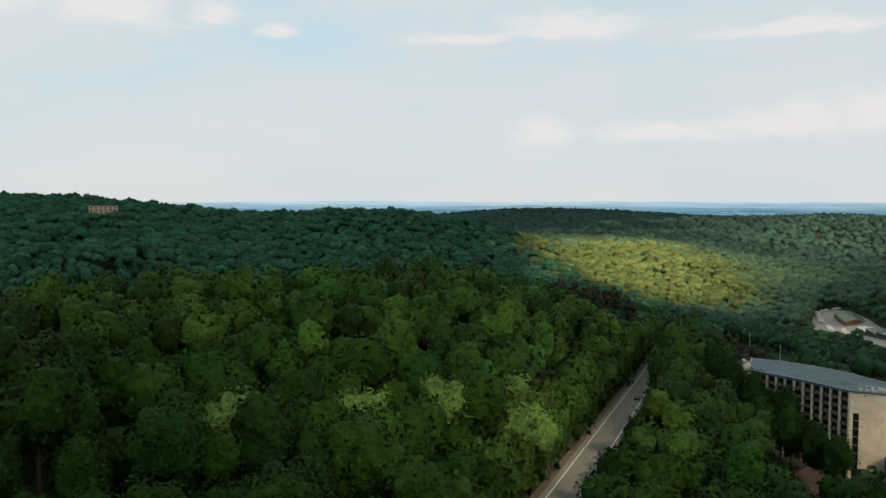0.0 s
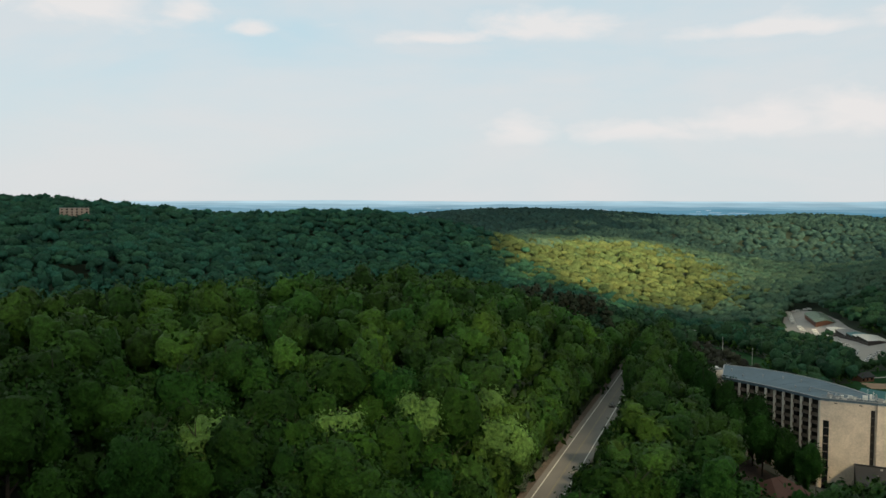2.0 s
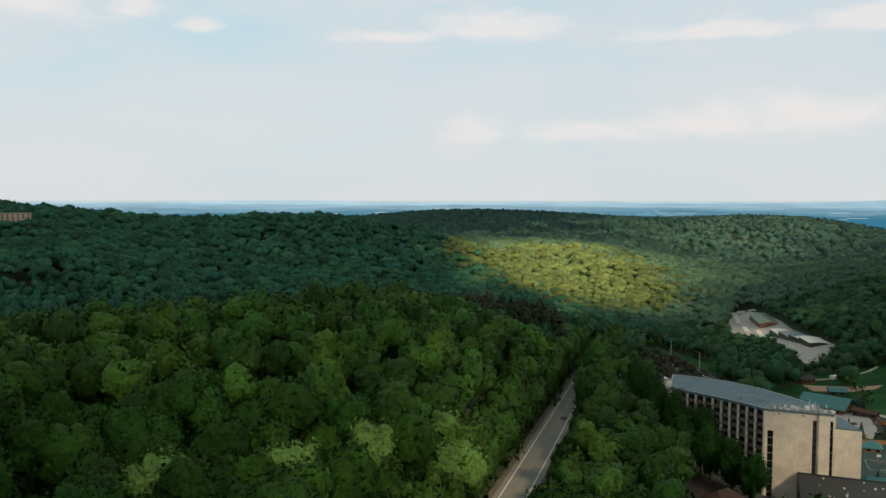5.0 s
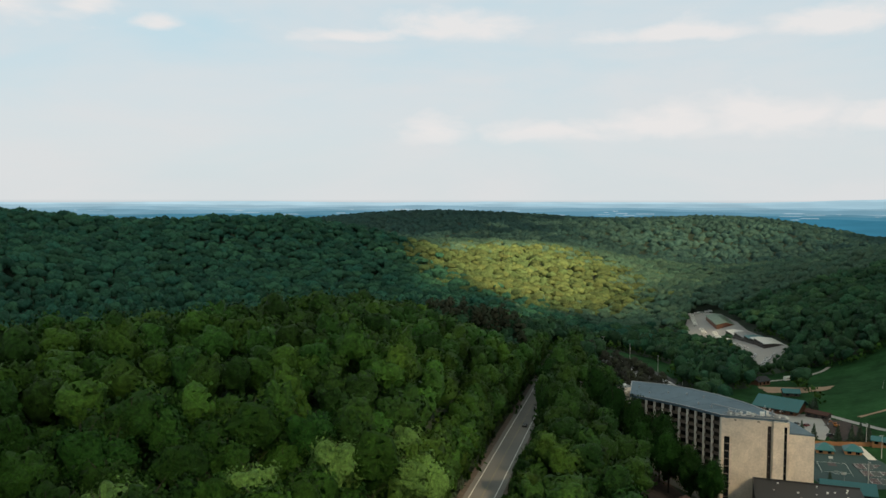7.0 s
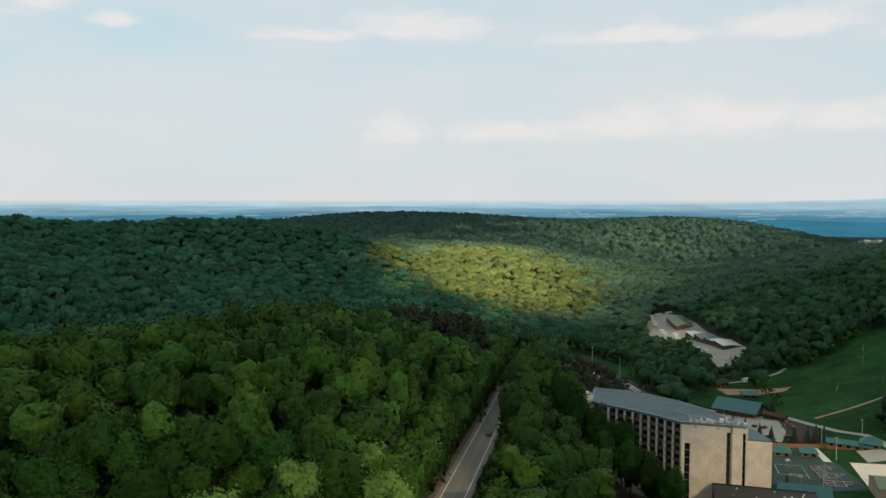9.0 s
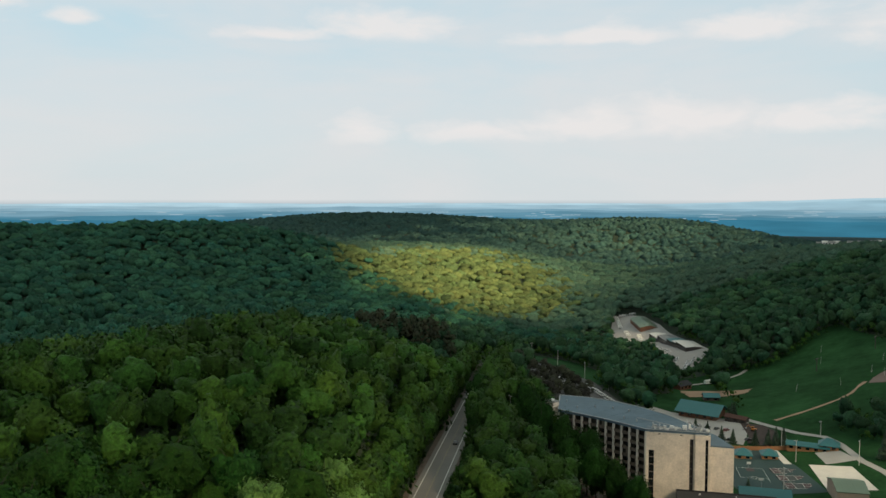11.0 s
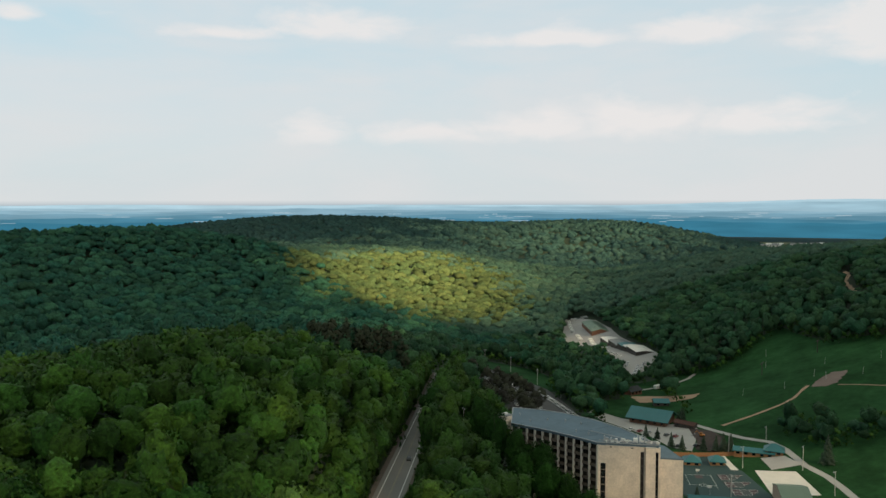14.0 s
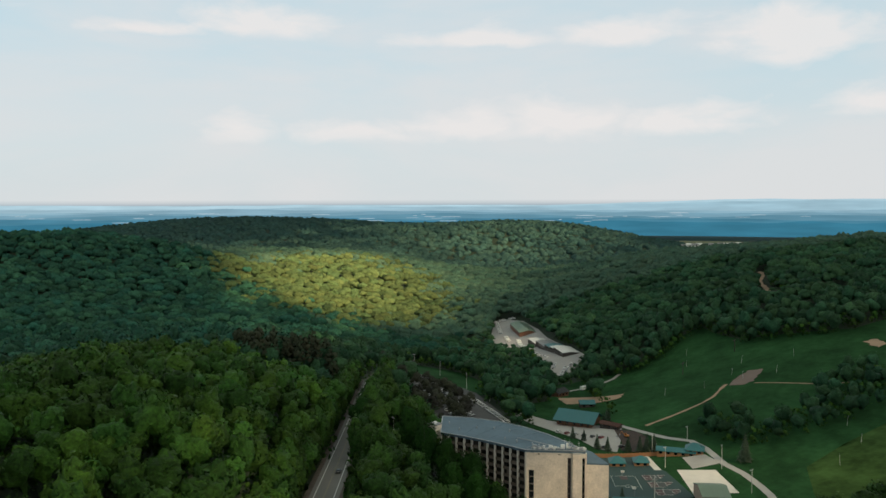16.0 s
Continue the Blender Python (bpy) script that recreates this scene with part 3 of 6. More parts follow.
# ---- trees ----
def crown_cards(rng, n, size, r, top, bottom, lumps, up_bias=0.25, spread=0.40, filled=99, lump_r=(0.34, 0.50), lift_n=0.10):
    """Leaf tufts on the skins of the lumps of a crown: card corners, 4 to a tuft."""
    cen, rad = [], []
    tall = min((top - bottom) / (2.1 * r), 0.82)
    for i in range(lumps):
        a, u = i * 2.4 + rng.uniform(0, 1), math.sqrt((i + 0.3) / lumps)
        q = r * rng.uniform(*lump_r)
        zc = bottom + (top - bottom) * (0.30 + 0.56 * (1 - u * u) + rng.uniform(-0.07, 0.07))
        cen.append((r * 0.70 * u * math.cos(a), r * 0.70 * u * math.sin(a), min(zc, top - q * tall)))
        rad.append(q)
    cen, rad = np.array(cen), np.array(rad)
    m = n * 4
    k = rng.integers(0, lumps, m)
    d = rng.normal(size=(m, 3))
    d[:, 2] += up_bias
    d /= np.linalg.norm(d, axis=1)[:, None]
    p = cen[k] + d * (rad[k] * rng.uniform(0.78, 1.24, m))[:, None] * np.array([1, 1, tall])
    buried = np.zeros(m, bool)
    for c, q in zip(cen, rad):
        buried |= np.linalg.norm((p - c) / np.array([1, 1, tall]), axis=1) < 0.78 * q
    p, d = p[~buried][:n], d[~buried][:n]
    nrm = d + rng.normal(size=d.shape) * spread
    out = cards(rng, p, nrm, size)
    mid = np.array([0, 0, bottom + 0.35 * (top - bottom)])
    soft = [np.repeat((d + rng.normal(size=d.shape) * 0.52)[:, None, :], 4, axis=1)]
    if filled:
        for c, q in zip(cen[:filled], rad):
            f = lump(c, q * 0.82, tall, rng)
            out = np.concatenate([out, f])
            g = (f - c) / np.array([1, 1, tall * tall])
            soft.append(g / np.linalg.norm(g, axis=2)[:, :, None] + rng.normal(size=g.shape) * 0.20)
    soft = np.concatenate(soft)
    whole = (out - mid) / np.array([1, 1, tall])
    whole /= np.linalg.norm(whole, axis=2)[:, :, None]
    soft = soft * 0.36 + whole * 0.64 + np.array([0, 0, lift_n])
    soft /= np.linalg.norm(soft, axis=2)[:, :, None]
    inward = (np.cross(out[:, 2] - out[:, 0], out[:, 3] - out[:, 1]) * soft.mean(1)).sum(1) < 0
    out[inward], soft[inward] = out[inward][:, ::-1], soft[inward][:, ::-1]
    return out, soft


def leafy_dome(rng, n, size, r, top, bottom, rings, sides, bumps=36, spread=0.60, lift_n=0.15):
    """A whole crown: a bulging leafy surface with creases, and leaf tufts standing off it."""
    half = 0.5 * (top - bottom)
    mid = np.array([0, 0, bottom + 0.92 * half])
    off = Vector(rng.uniform(-50, 50, 3))
    lean = rng.normal(size=3) * np.array([0.10, 0.10, 0.0])

    # rounded boughs all over the crown, with creases between them
    boughs = rng.normal(size=(bumps, 3))
    boughs[:, 2] += 0.2
    boughs /= np.linalg.norm(boughs, axis=1)[:, None]
    wide = rng.uniform(0.75, 1.35, bumps) * 2.1 / math.sqrt(bumps)
    out_by = rng.uniform(0.55, 1.0, bumps)

    def bulge(d):
        ang = np.arccos(np.clip(d @ boughs.T, -1, 1)) / wide
        cap_ = (np.sqrt(np.maximum(0, 1 - ang ** 2)) * out_by).max(1)
        low_ = np.array([noise.noise(Vector(v) * 1.3 + off) for v in d])
        return 0.56 + 0.24 * low_ + 0.42 * cap_

    def place(d):
        p = d * bulge(d)[:, None] * np.array([r, r, half * 1.04])
        p[:, :2] *= np.maximum(np.hypot(d[:, 0], d[:, 1]), 0.05)[:, None] ** -0.20
        p += lean * r * (d[:, 2:] + 0.5)
        # the crown narrows towards its foot
        p[:, :2] *= np.where(d[:, 2:] < 0, 1 + 0.45 * d[:, 2:], 1.0)
        return p + mid
    lat = np.linspace(1.569, -1.05, rings + 1)
    la, lo = np.meshgrid(lat, np.arange(sides) * math.tau / sides, indexing="ij")
    lo = lo + (np.arange(rings + 1) % 2)[:, None] * math.pi / sides
    d = np.stack([np.cos(la) * np.cos(lo), np.cos(la) * np.sin(lo), np.sin(la)], -1)
    p = place(d.reshape(-1, 3)).reshape(d.shape)
    along, down = np.roll(p, -1, 1) - np.roll(p, 1, 1), np.gradient(p, axis=0)
    gn = np.cross(down, along)
    gn /= np.linalg.norm(gn, axis=2)[..., None] + 1e-9
    p = mid + (p - mid) * 0.90
    p1, g1 = np.roll(p, -1, 1), np.roll(gn, -1, 1)
    q = np.stack([p[:-1], p[1:], p1[1:], p1[:-1]], 2).reshape(-1, 4, 3)
    nn = np.stack([gn[:-1], gn[1:], g1[1:], g1[:-1]], 2).reshape(-1, 4, 3)
    nn = nn + rng.normal(size=nn.shape) * 0.12
    k = rng.normal(size=(n, 3))
    k[:, 2] += 0.35
    k /= np.linalg.norm(k, axis=1)[:, None]
    k[:, 2] = np.maximum(k[:, 2], -0.80)
    c = (place(k) - mid) * rng.uniform(0.86, 1.14, (n, 1)) + mid
    f = cards(rng, c, k + rng.normal(size=k.shape) * spread, size)
    out = np.concatenate([q, f])
    soft = np.concatenate([nn, np.repeat((k + rng.normal(size=k.shape) * 0.32)[:, None, :], 4, axis=1)])
    whole = (out - mid) / np.array([r, r, half])
    whole /= np.linalg.norm(whole, axis=2)[..., None] + 1e-9
    soft = soft * 0.80 + whole * 0.20 + np.array([0, 0, lift_n])
    soft /= np.linalg.norm(soft, axis=2)[..., None] + 1e-9
    inward = (np.cross(out[:, 2] - out[:, 0], out[:, 3] - out[:, 1]) * soft.mean(1)).sum(1) < 0
    out[inward], soft[inward] = out[inward][:, ::-1], soft[inward][:, ::-1]
    return out, soft


def leafy_crowns(seed, count, n, size, rings, sides, r=(5.2, 6.8), top=(19, 24), low=0.40):
    out = []
    for i in range(count):
        g = np.random.default_rng(seed + i)
        tp = g.uniform(*top)
        c, nn = leafy_dome(g, n, size, g.uniform(*r), tp, tp * low, rings, sides, bumps=26)
        out.append((c.reshape(-1, 3), nn.reshape(-1, 3)))
    return out


def dome(g, c, r, tall, rings, sides):
    """One rounded bough of a crown: corners and normals, 4 to a face."""
    lat = np.linspace(math.pi / 2 - 0.12, -0.55, rings + 1)
    la, lo = np.meshgrid(lat, np.arange(sides) * math.tau / sides, indexing="ij")
    lo = lo + g.uniform(0, 1) + (np.arange(rings + 1) % 2)[:, None] * math.pi / sides
    d = np.stack([np.cos(la) * np.cos(lo), np.cos(la) * np.sin(lo), np.sin(la)], -1)
    rad = g.uniform(0.78, 1.18, la.shape)
    rad[0] = rad[0].mean()
    p = c + d * rad[..., None] * np.array([r, r, r * tall])
    p1, d1 = np.roll(p, -1, 1), np.roll(d, -1, 1)
    q = np.stack([p[:-1], p[1:], p1[1:], p1[:-1]], 2).reshape(-1, 4, 3)
    n = np.stack([d[:-1], d[1:], d1[1:], d1[:-1]], 2).reshape(-1, 4, 3)
    return q, n + g.normal(size=n.shape) * 0.22


def clustered(seed, r, top, deep, boughs, rings, sides, tufts, size):
    """A far crown: rounded boughs heaped to a dome, with ragged tufts on them."""
    g = np.random.default_rng(seed)
    mid = np.array([0, 0, top - deep * r])
    qs, ns = [], []
    for i in range(boughs):
        a, u = i * 2.4 + g.uniform(-0.5, 0.5), math.sqrt((i + 0.15) / boughs)
        q = r * g.uniform(0.36, 0.56)
        c = np.array([0.72 * r * u * math.cos(a), 0.72 * r * u * math.sin(a), top - q * 0.9 - deep * r * (0.85 * u * u + g.uniform(-0.10, 0.16))])
        f, n = dome(g, c, q, 0.9, rings, sides)
        qs.append(f)
        ns.append(n)
        k = max(1, tufts // boughs)
        d = g.normal(size=(k, 3))
        d[:, 2] = np.abs(d[:, 2]) * 0.8
        d /= np.linalg.norm(d, axis=1)[:, None]
        if tufts:
            f = cards(g, c + d * q * g.uniform(0.85, 1.2, (k, 1)), d + g.normal(size=d.shape) * 0.6, size)
            qs.append(f)
            ns.append(np.repeat((d + g.normal(size=d.shape) * 0.4)[:, None, :], 4, axis=1))
    q, n = np.concatenate(qs), np.concatenate(ns)
    whole = (q - mid) / np.array([1, 1, deep])
    whole /= np.linalg.norm(whole, axis=2)[..., None] + 1e-9
    n = n * 0.42 + whole * 0.58 + np.array([0, 0, 0.5])
    n /= np.linalg.norm(n, axis=2)[..., None] + 1e-9
    return q.reshape(-1, 3), n.reshape(-1, 3)


def heaps(seed, count, boughs, rings, sides, tufts, size, r=(6.5, 10.0), top=(16.0, 19.5), deep=(0.40, 0.68)):
    out = []
    for i in range(count):
        g = np.random.default_rng(seed + i)
        out.append(clustered(seed + i, g.uniform(*r), g.uniform(*top), g.uniform(*deep), int(g.integers(*boughs)), rings, sides, tufts, size))
    return out


def lump(c, q, tall, rng):
    """A rough dome of 12 faces, open below."""
    out = []
    g = np.linspace(-1, 1, 3)
    for ax in range(3):
        for sgn in ((1,) if ax == 2 else (-1, 1)):
            for i in range(2):
                for j in (range(2) if ax == 2 else (1,)):
                    cs = [(g[i], g[j]), (g[i + 1], g[j]), (g[i + 1], g[j + 1]), (g[i], g[j + 1])]
                    f = np.array([np.insert(np.array(k), ax, sgn) for k in (cs if sgn > 0 else cs[::-1])], float)
                    f /= np.linalg.norm(f, axis=1)[:, None]
                    out.append(c + f * q * (1 + 0.14 * np.sin(f @ np.array([7.1, 5.3, 6.2]) + c[0])[:, None]) * np.array([1, 1, tall]))
            if ax != 2:
                for k in (-2, -1):
                    low = out[k]
                    w = low[:, 2] < c[2] + 0.05 * q
                    low[w, 2] -= 0.30 * q * tall
                    low[w, :2] = c[:2] + (low[w, :2] - c[:2]) * 0.86
    return np.array(out)


def cards(rng, p, nrm, size):
    nrm = nrm / np.linalg.norm(nrm, axis=1)[:, None]
    t = np.cross(nrm, rng.normal(size=nrm.shape))
    t /= np.linalg.norm(t, axis=1)[:, None]
    b = np.cross(nrm, t)
    s = size * rng.uniform(0.55, 1.25, (len(p), 1))
    k = rng.uniform(0.55, 1.0, (len(p), 1))
    bend = nrm * s * rng.uniform(-0.25, 0.25, (len(p), 1))
    return np.stack([p - t * s + bend, p - b * s * k, p + t * s * 0.9 + bend, p + b * s * k], 1)


def quads(n):
    return np.arange(4 * n, dtype=np.int32).reshape(-1, 4)


def trunk_mesh(rng, top, bottom, r, name="trunk"):
    bm = bmesh.new()
    tube(bm, (0, 0, -1.0), (0, 0, bottom), 0.36, 0.26, 7)
    tube(bm, (0, 0, bottom), (rng.uniform(-0.4, 0.4), rng.uniform(-0.4, 0.4), top * 0.92), 0.26, 0.05, 6)
    for i in range(7):
        a, z = i * 2.4, bottom + (top - bottom) * i / 9
        q = (math.cos(a) * r * 0.5, math.sin(a) * r * 0.5, z + (top - bottom) * 0.25)
        tube(bm, (0, 0, z), q, 0.14, 0.03, 5)
    bmesh.ops.recalc_face_normals(bm, faces=bm.faces)
    me = bpy.data.meshes.new(name)
    bm.to_mesh(me)
    bm.free()
    me.materials.append(mat_bark)
    return me


def broad_tree(seed, mat, n=1300, size=0.28, label="", low=None, rings=16, sides=30):
    rng = np.random.default_rng(seed)
    top, r = rng.uniform(19, 25), rng.uniform(5.6, 7.6)
    bottom = top * (low or rng.uniform(0.28, 0.40))
    c, nn = leafy_dome(rng, n, size, r, top, bottom, rings, sides)
    t = thing("tree", label, "tree", group="trees of the wooded hill")
    me = quick_mesh("crown", c.reshape(-1, 3), quads(len(c)), mat, None, True, nn.reshape(-1, 3))
    for nm, data in (("trunk", trunk_mesh(rng, top, bottom, r)), ("crown", me)):
        o = new(nm, data)
        o.parent = t
    return t


def spruce(seed, top=15.0, r=2.8, n=900, mat=None, label="dark green spruce with drooping boughs", group="spruces"):
    """A cone of drooping boughs, each a row of short needle tufts."""
    rng = np.random.default_rng(seed)
    z = top * (1 - np.sqrt(rng.uniform(0.0, 0.92, n)))
    a = rng.uniform(0, math.tau, n)
    lim = r * (1 - z / top) * (0.85 + 0.25 * np.sin(5 * a + z * 2.3))
    q = lim * np.sqrt(rng.uniform(0.25, 1, n))
    p = np.stack([q * np.cos(a), q * np.sin(a), z + 0.6 - 0.25 * q], 1)
    nrm = np.stack([np.cos(a) * 0.6, np.sin(a) * 0.6, np.full(n, 0.9)], 1) + rng.normal(size=(n, 3)) * 0.35
    c = cards(rng, p, nrm, 0.42)
    t = thing("spruce", label, "conifer", group=group)
    o = new("crown", quick_mesh("crown", c.reshape(-1, 3), quads(n), mat or mat_needle))
    o.parent = t
    bm = bmesh.new()
    tube(bm, (0, 0, -0.5), (0, 0, top * 0.97), 0.22, 0.03, 6)
    part("trunk", bm, mat_bark, t)
    return t


rng = np.random.default_rng(11)


def scatter(x0, x1, y0, y1, step, jitter=0.42):
    gx, gy = np.meshgrid(np.arange(x0, x1, step), np.arange(y0, y1, step))
    gx = gx + (np.arange(gx.shape[0])[:, None] % 2) * step * 0.5
    x = gx.ravel() + rng.uniform(-jitter, jitter, gx.size) * step
    y = gy.ravel() + rng.uniform(-jitter, jitter, gx.size) * step
    return x, y


def sector(x, y, lo=-33, hi=56):
    a = np.degrees(np.arctan2(x, y + 25))
    return (a > lo) & (a < hi)


def edge_scale(x, y, top=22.0, spread=5.5):
    """Trees at the verge of the road are younger and shorter."""
    x, y = np.asarray(x, float), np.asarray(y, float)
    z, best = height(x, y), np.full(x.shape, 0.25)
    left = x < road_x(y)
    side = np.where(left, -1.0, 1.0)
    for sc in np.linspace(0.25, 1.0, 13):
        ok = np.ones(x.shape, bool)
        for f, w in ((0.55, 1.0), (0.75, 0.9), (0.95, 0.5)):
            zt = np.minimum(z + top * sc * f, 90)
            k = (97 - road_z(y)) / (97 - zt)
            k = (97 - road_z(np.clip(y * k, 0, 480))) / (97 - zt)
            lean = side * (x * k - road_x(y * k)) * 0.936 - spread * sc * w * k
            ok &= (lean > np.where(left, 2.6, 3.0)) | (y * k > np.where(left, 400, 385))
        best = np.where(ok, sc, best)
    bank = (y > 60) & (y < 420) & (road_gap(x, y) < 70)
    e = np.where(bank, np.minimum(best, 1.0), 1.0)
    e = np.where(inside(BEHIND_HOTEL, x, y), 0.40, e)
    e = np.where(inside(GROVE, x, y), 0.72, np.where(inside(BROWN_PLOT, x, y), 0.32, e))
    e = np.where(inside(YOUNG_WOOD, x, y), 0.64, e)
    for k, y0 in ((1.02, 540), (1.045, 540), (1.07, 760), (1.095, 780)):
        e = np.where((y > y0) & inside(FAR_LOT, x * k, y * k) & ~inside(FAR_LOT, x, y), 0.36, e)
    for k in (1.04, 1.08, 1.12, 1.17, 1.22, 1.28, 1.34, 1.41):
        for cx, cy, r in ((107, 233, 9.5), (113, 254, 6.0), (118, 270, 5.0)):
            e = np.where(np.hypot(x * k - cx, y * k - cy) < r + 3, np.minimum(e, 0.12 + 0.8 * (k - 1)), e)
    for k in (1.015, 1.03, 1.045):
        e = np.where(track_gap(x * k, y * k) < 9, 0.35, e)
    return e


# near woods
nx, ny = scatter(-330, 460, 60, 480, 8.2)
ok = sector(nx, ny) & ~is_open(nx, ny) & (np.hypot(nx, ny) < 455) & (np.hypot(nx, ny) > 75)
nx, ny = nx[ok], ny[ok]
order = np.argsort(np.hypot(nx - 10, ny - 40))
nx, ny = nx[order], ny[order]
NEAR = 300
LABELS = ["leafy broadleaf tree in full summer leaf, shade put in its dark green", "broad round-crowned tree with olive green leaves",
          "tall broadleaf tree with an uneven green crown", "dense green hardwood tree on the hillside"]
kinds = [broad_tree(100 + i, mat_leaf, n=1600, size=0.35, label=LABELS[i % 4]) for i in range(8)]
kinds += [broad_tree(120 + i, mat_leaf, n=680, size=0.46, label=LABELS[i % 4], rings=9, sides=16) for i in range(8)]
pales = [broad_tree(140 + i, mat_pale, label="pale yellow-green tree in fresh light leaf", size=0.36) for i in range(2)]
for k in kinds + pales:
    k.matrix_world = pose(0, 0, -400)
PALE_AT = [(-37, 137), (-13, 152)]
pale_ids = {int(np.argmin(np.hypot(nx[:NEAR] - a, ny[:NEAR] - b))) for a, b in PALE_AT}
used = set()
for i in range(NEAR):
    src = pales[i % 2] if i in pale_ids else kinds[int(rng.integers(0, 8)) + (8 if i >= 120 else 0)]
    s = rng.uniform(0.82, 1.12) * float(edge_scale(nx[i], ny[i]))
    m = pose(nx[i], ny[i], h1(nx[i], ny[i]) - 0.3, rng.uniform(-3, 3), rng.uniform(-3, 3), rng.uniform(0, 360)) @ Matrix.Diagonal((s * rng.uniform(0.92, 1.1), s, s * rng.uniform(0.92, 1.08), 1))
    if src in used:
        copy_thing(src, m)
    else:
        src.matrix_world = m
        used.add(src)


for i, (x, y, k) in enumerate(((17, 189, 1.12), (22, 195, 1.08), (15, 197, 1.0), (-1, 172, 1.02), (3, 176, 0.95))):
    copy_thing(pales[i % 2], pose(x, y, h1(x, y) - 0.3, 0, 0, 70 * i) @ Matrix.Diagonal((k, k, k, 1)))


def forest(name, x, y, templates, mat, label, hscale=(0.75, 1.12), category="forest", tint_lo=0.0, tint_hi=1.0, edges=True):
    """Many trees as one mesh: templates turned and scaled."""
    vs, ts, ns = [], [], []
    pick = rng.integers(0, len(templates), len(x))
    z = height(x, y) - 0.3
    for k, (tpl, nrm) in enumerate(templates):
        w = np.where(pick == k)[0]
        if not len(w):
            continue
        a, s = rng.uniform(0, math.tau, len(w)), rng.uniform(*hscale, len(w)) * (edge_scale(x[w], y[w]) if edges else 1.0)
        ca, sa = np.cos(a)[:, None], np.sin(a)[:, None]
        v, n = np.empty((len(w), len(tpl), 3), np.float32), np.empty((len(w), len(tpl), 3), np.float32)
        for q, src in ((v, tpl), (n, nrm)):
            q[:, :, 0] = src[None, :, 0] * ca - src[None, :, 1] * sa
            q[:, :, 1] = src[None, :, 0] * sa + src[None, :, 1] * ca
            q[:, :, 2] = src[None, :, 2]
        v *= s[:, None, None]
        v[:, :, 2] *= rng.uniform(0.9, 1.12, len(w))[:, None]
        v += np.stack([x[w], y[w], z[w]], 1)[:, None, :]
        vs.append(v.reshape(-1, 3))
        ns.append(n.reshape(-1, 3))
        ts.append(np.repeat(rng.uniform(tint_lo, tint_hi, len(w)).astype(np.float32), len(tpl)))
    v = np.concatenate(vs)
    ob = new(name, quick_mesh(name, v, quads(len(v) // 4), mat, np.concatenate(ts), True, np.concatenate(ns)))
    return tagged(ob, label, category, kind="stuff")


def templates(seed, count, n, size, r=(4.6, 6.0), top=(20, 25), lumps=(9, 14), low=0.30, up=0.25, filled=99, lump_r=(0.30, 0.48), lift_n=0.10):
    out = []
    for i in range(count):
        g = np.random.default_rng(seed + i)
        tp = g.uniform(*top)
        c, nn = crown_cards(g, n, size, g.uniform(*r), tp, tp * low, int(g.integers(*lumps)), up_bias=up, filled=filled, lump_r=lump_r, lift_n=lift_n)
        out.append((c.reshape(-1, 3), nn.reshape(-1, 3)))
    return out


ux, uy = scatter(-330, 460, 60, 470, 7.0)
ok = sector(ux, uy) & ~is_open(ux, uy, 6.8) & (np.hypot(ux, uy) < 470) & (np.hypot(ux, uy) > 75)
forest("undergrowth", ux[ok], uy[ok], templates(210, 6, 15, 1.1, r=(3.0, 4.4), top=(4.5, 7.5), lumps=(4, 6), filled=0, low=0.0), mat_forest, "dark green shrubs and saplings under the trees", category="undergrowth", hscale=(0.6, 1.3))
rx, ry = np.append(nx[NEAR:], (-5.0, 2.0, -1.0, 5.0, 3.0, 9.0, 9.0, 7.0, -3.0)), np.append(ny[NEAR:], (238.0, 243.0, 250.0, 234.0, 256.0, 263.0, 249.0, 240.0, 262.0))
d = np.hypot(rx, ry)
beyond_road = (rx > road_x(ry)) & (d < 420)
a = (d < 300) & ~beyond_road
NEAR_TREES = leafy_crowns(200, 12, 165, 0.64, 8, 12)
forest("hotel_woods", rx[beyond_road], ry[beyond_road], NEAR_TREES, mat_verge, "dark green broadleaf wood between the road and the hotel")
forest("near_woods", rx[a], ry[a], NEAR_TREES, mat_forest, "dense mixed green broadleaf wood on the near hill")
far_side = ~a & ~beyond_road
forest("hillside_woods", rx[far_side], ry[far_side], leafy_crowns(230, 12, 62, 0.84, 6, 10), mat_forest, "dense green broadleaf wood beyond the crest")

ex, ey = scatter(120, 640, 330, 760, 6.5)
ring = np.zeros(ex.shape, bool)
for ox, oy in ((16, 0), (-16, 0), (0, 16), (0, -16), (10, -12), (-10, -12)):
    ring |= is_open(ex + ox, ey + oy)
ok = (ring | inside(GROVE, ex, ey)) & ~is_open(ex, ey, 6.8)
forest("edge_shrubs", ex[ok], ey[ok], templates(220, 6, 16, 1.2, r=(3.2, 4.8), top=(6, 10), lumps=(3, 5), filled=1, low=0.0, lump_r=(0.5, 0.7)), mat_forest, "shrubs and low saplings along the edge of the woods", category="undergrowth", hscale=(0.6, 1.2))
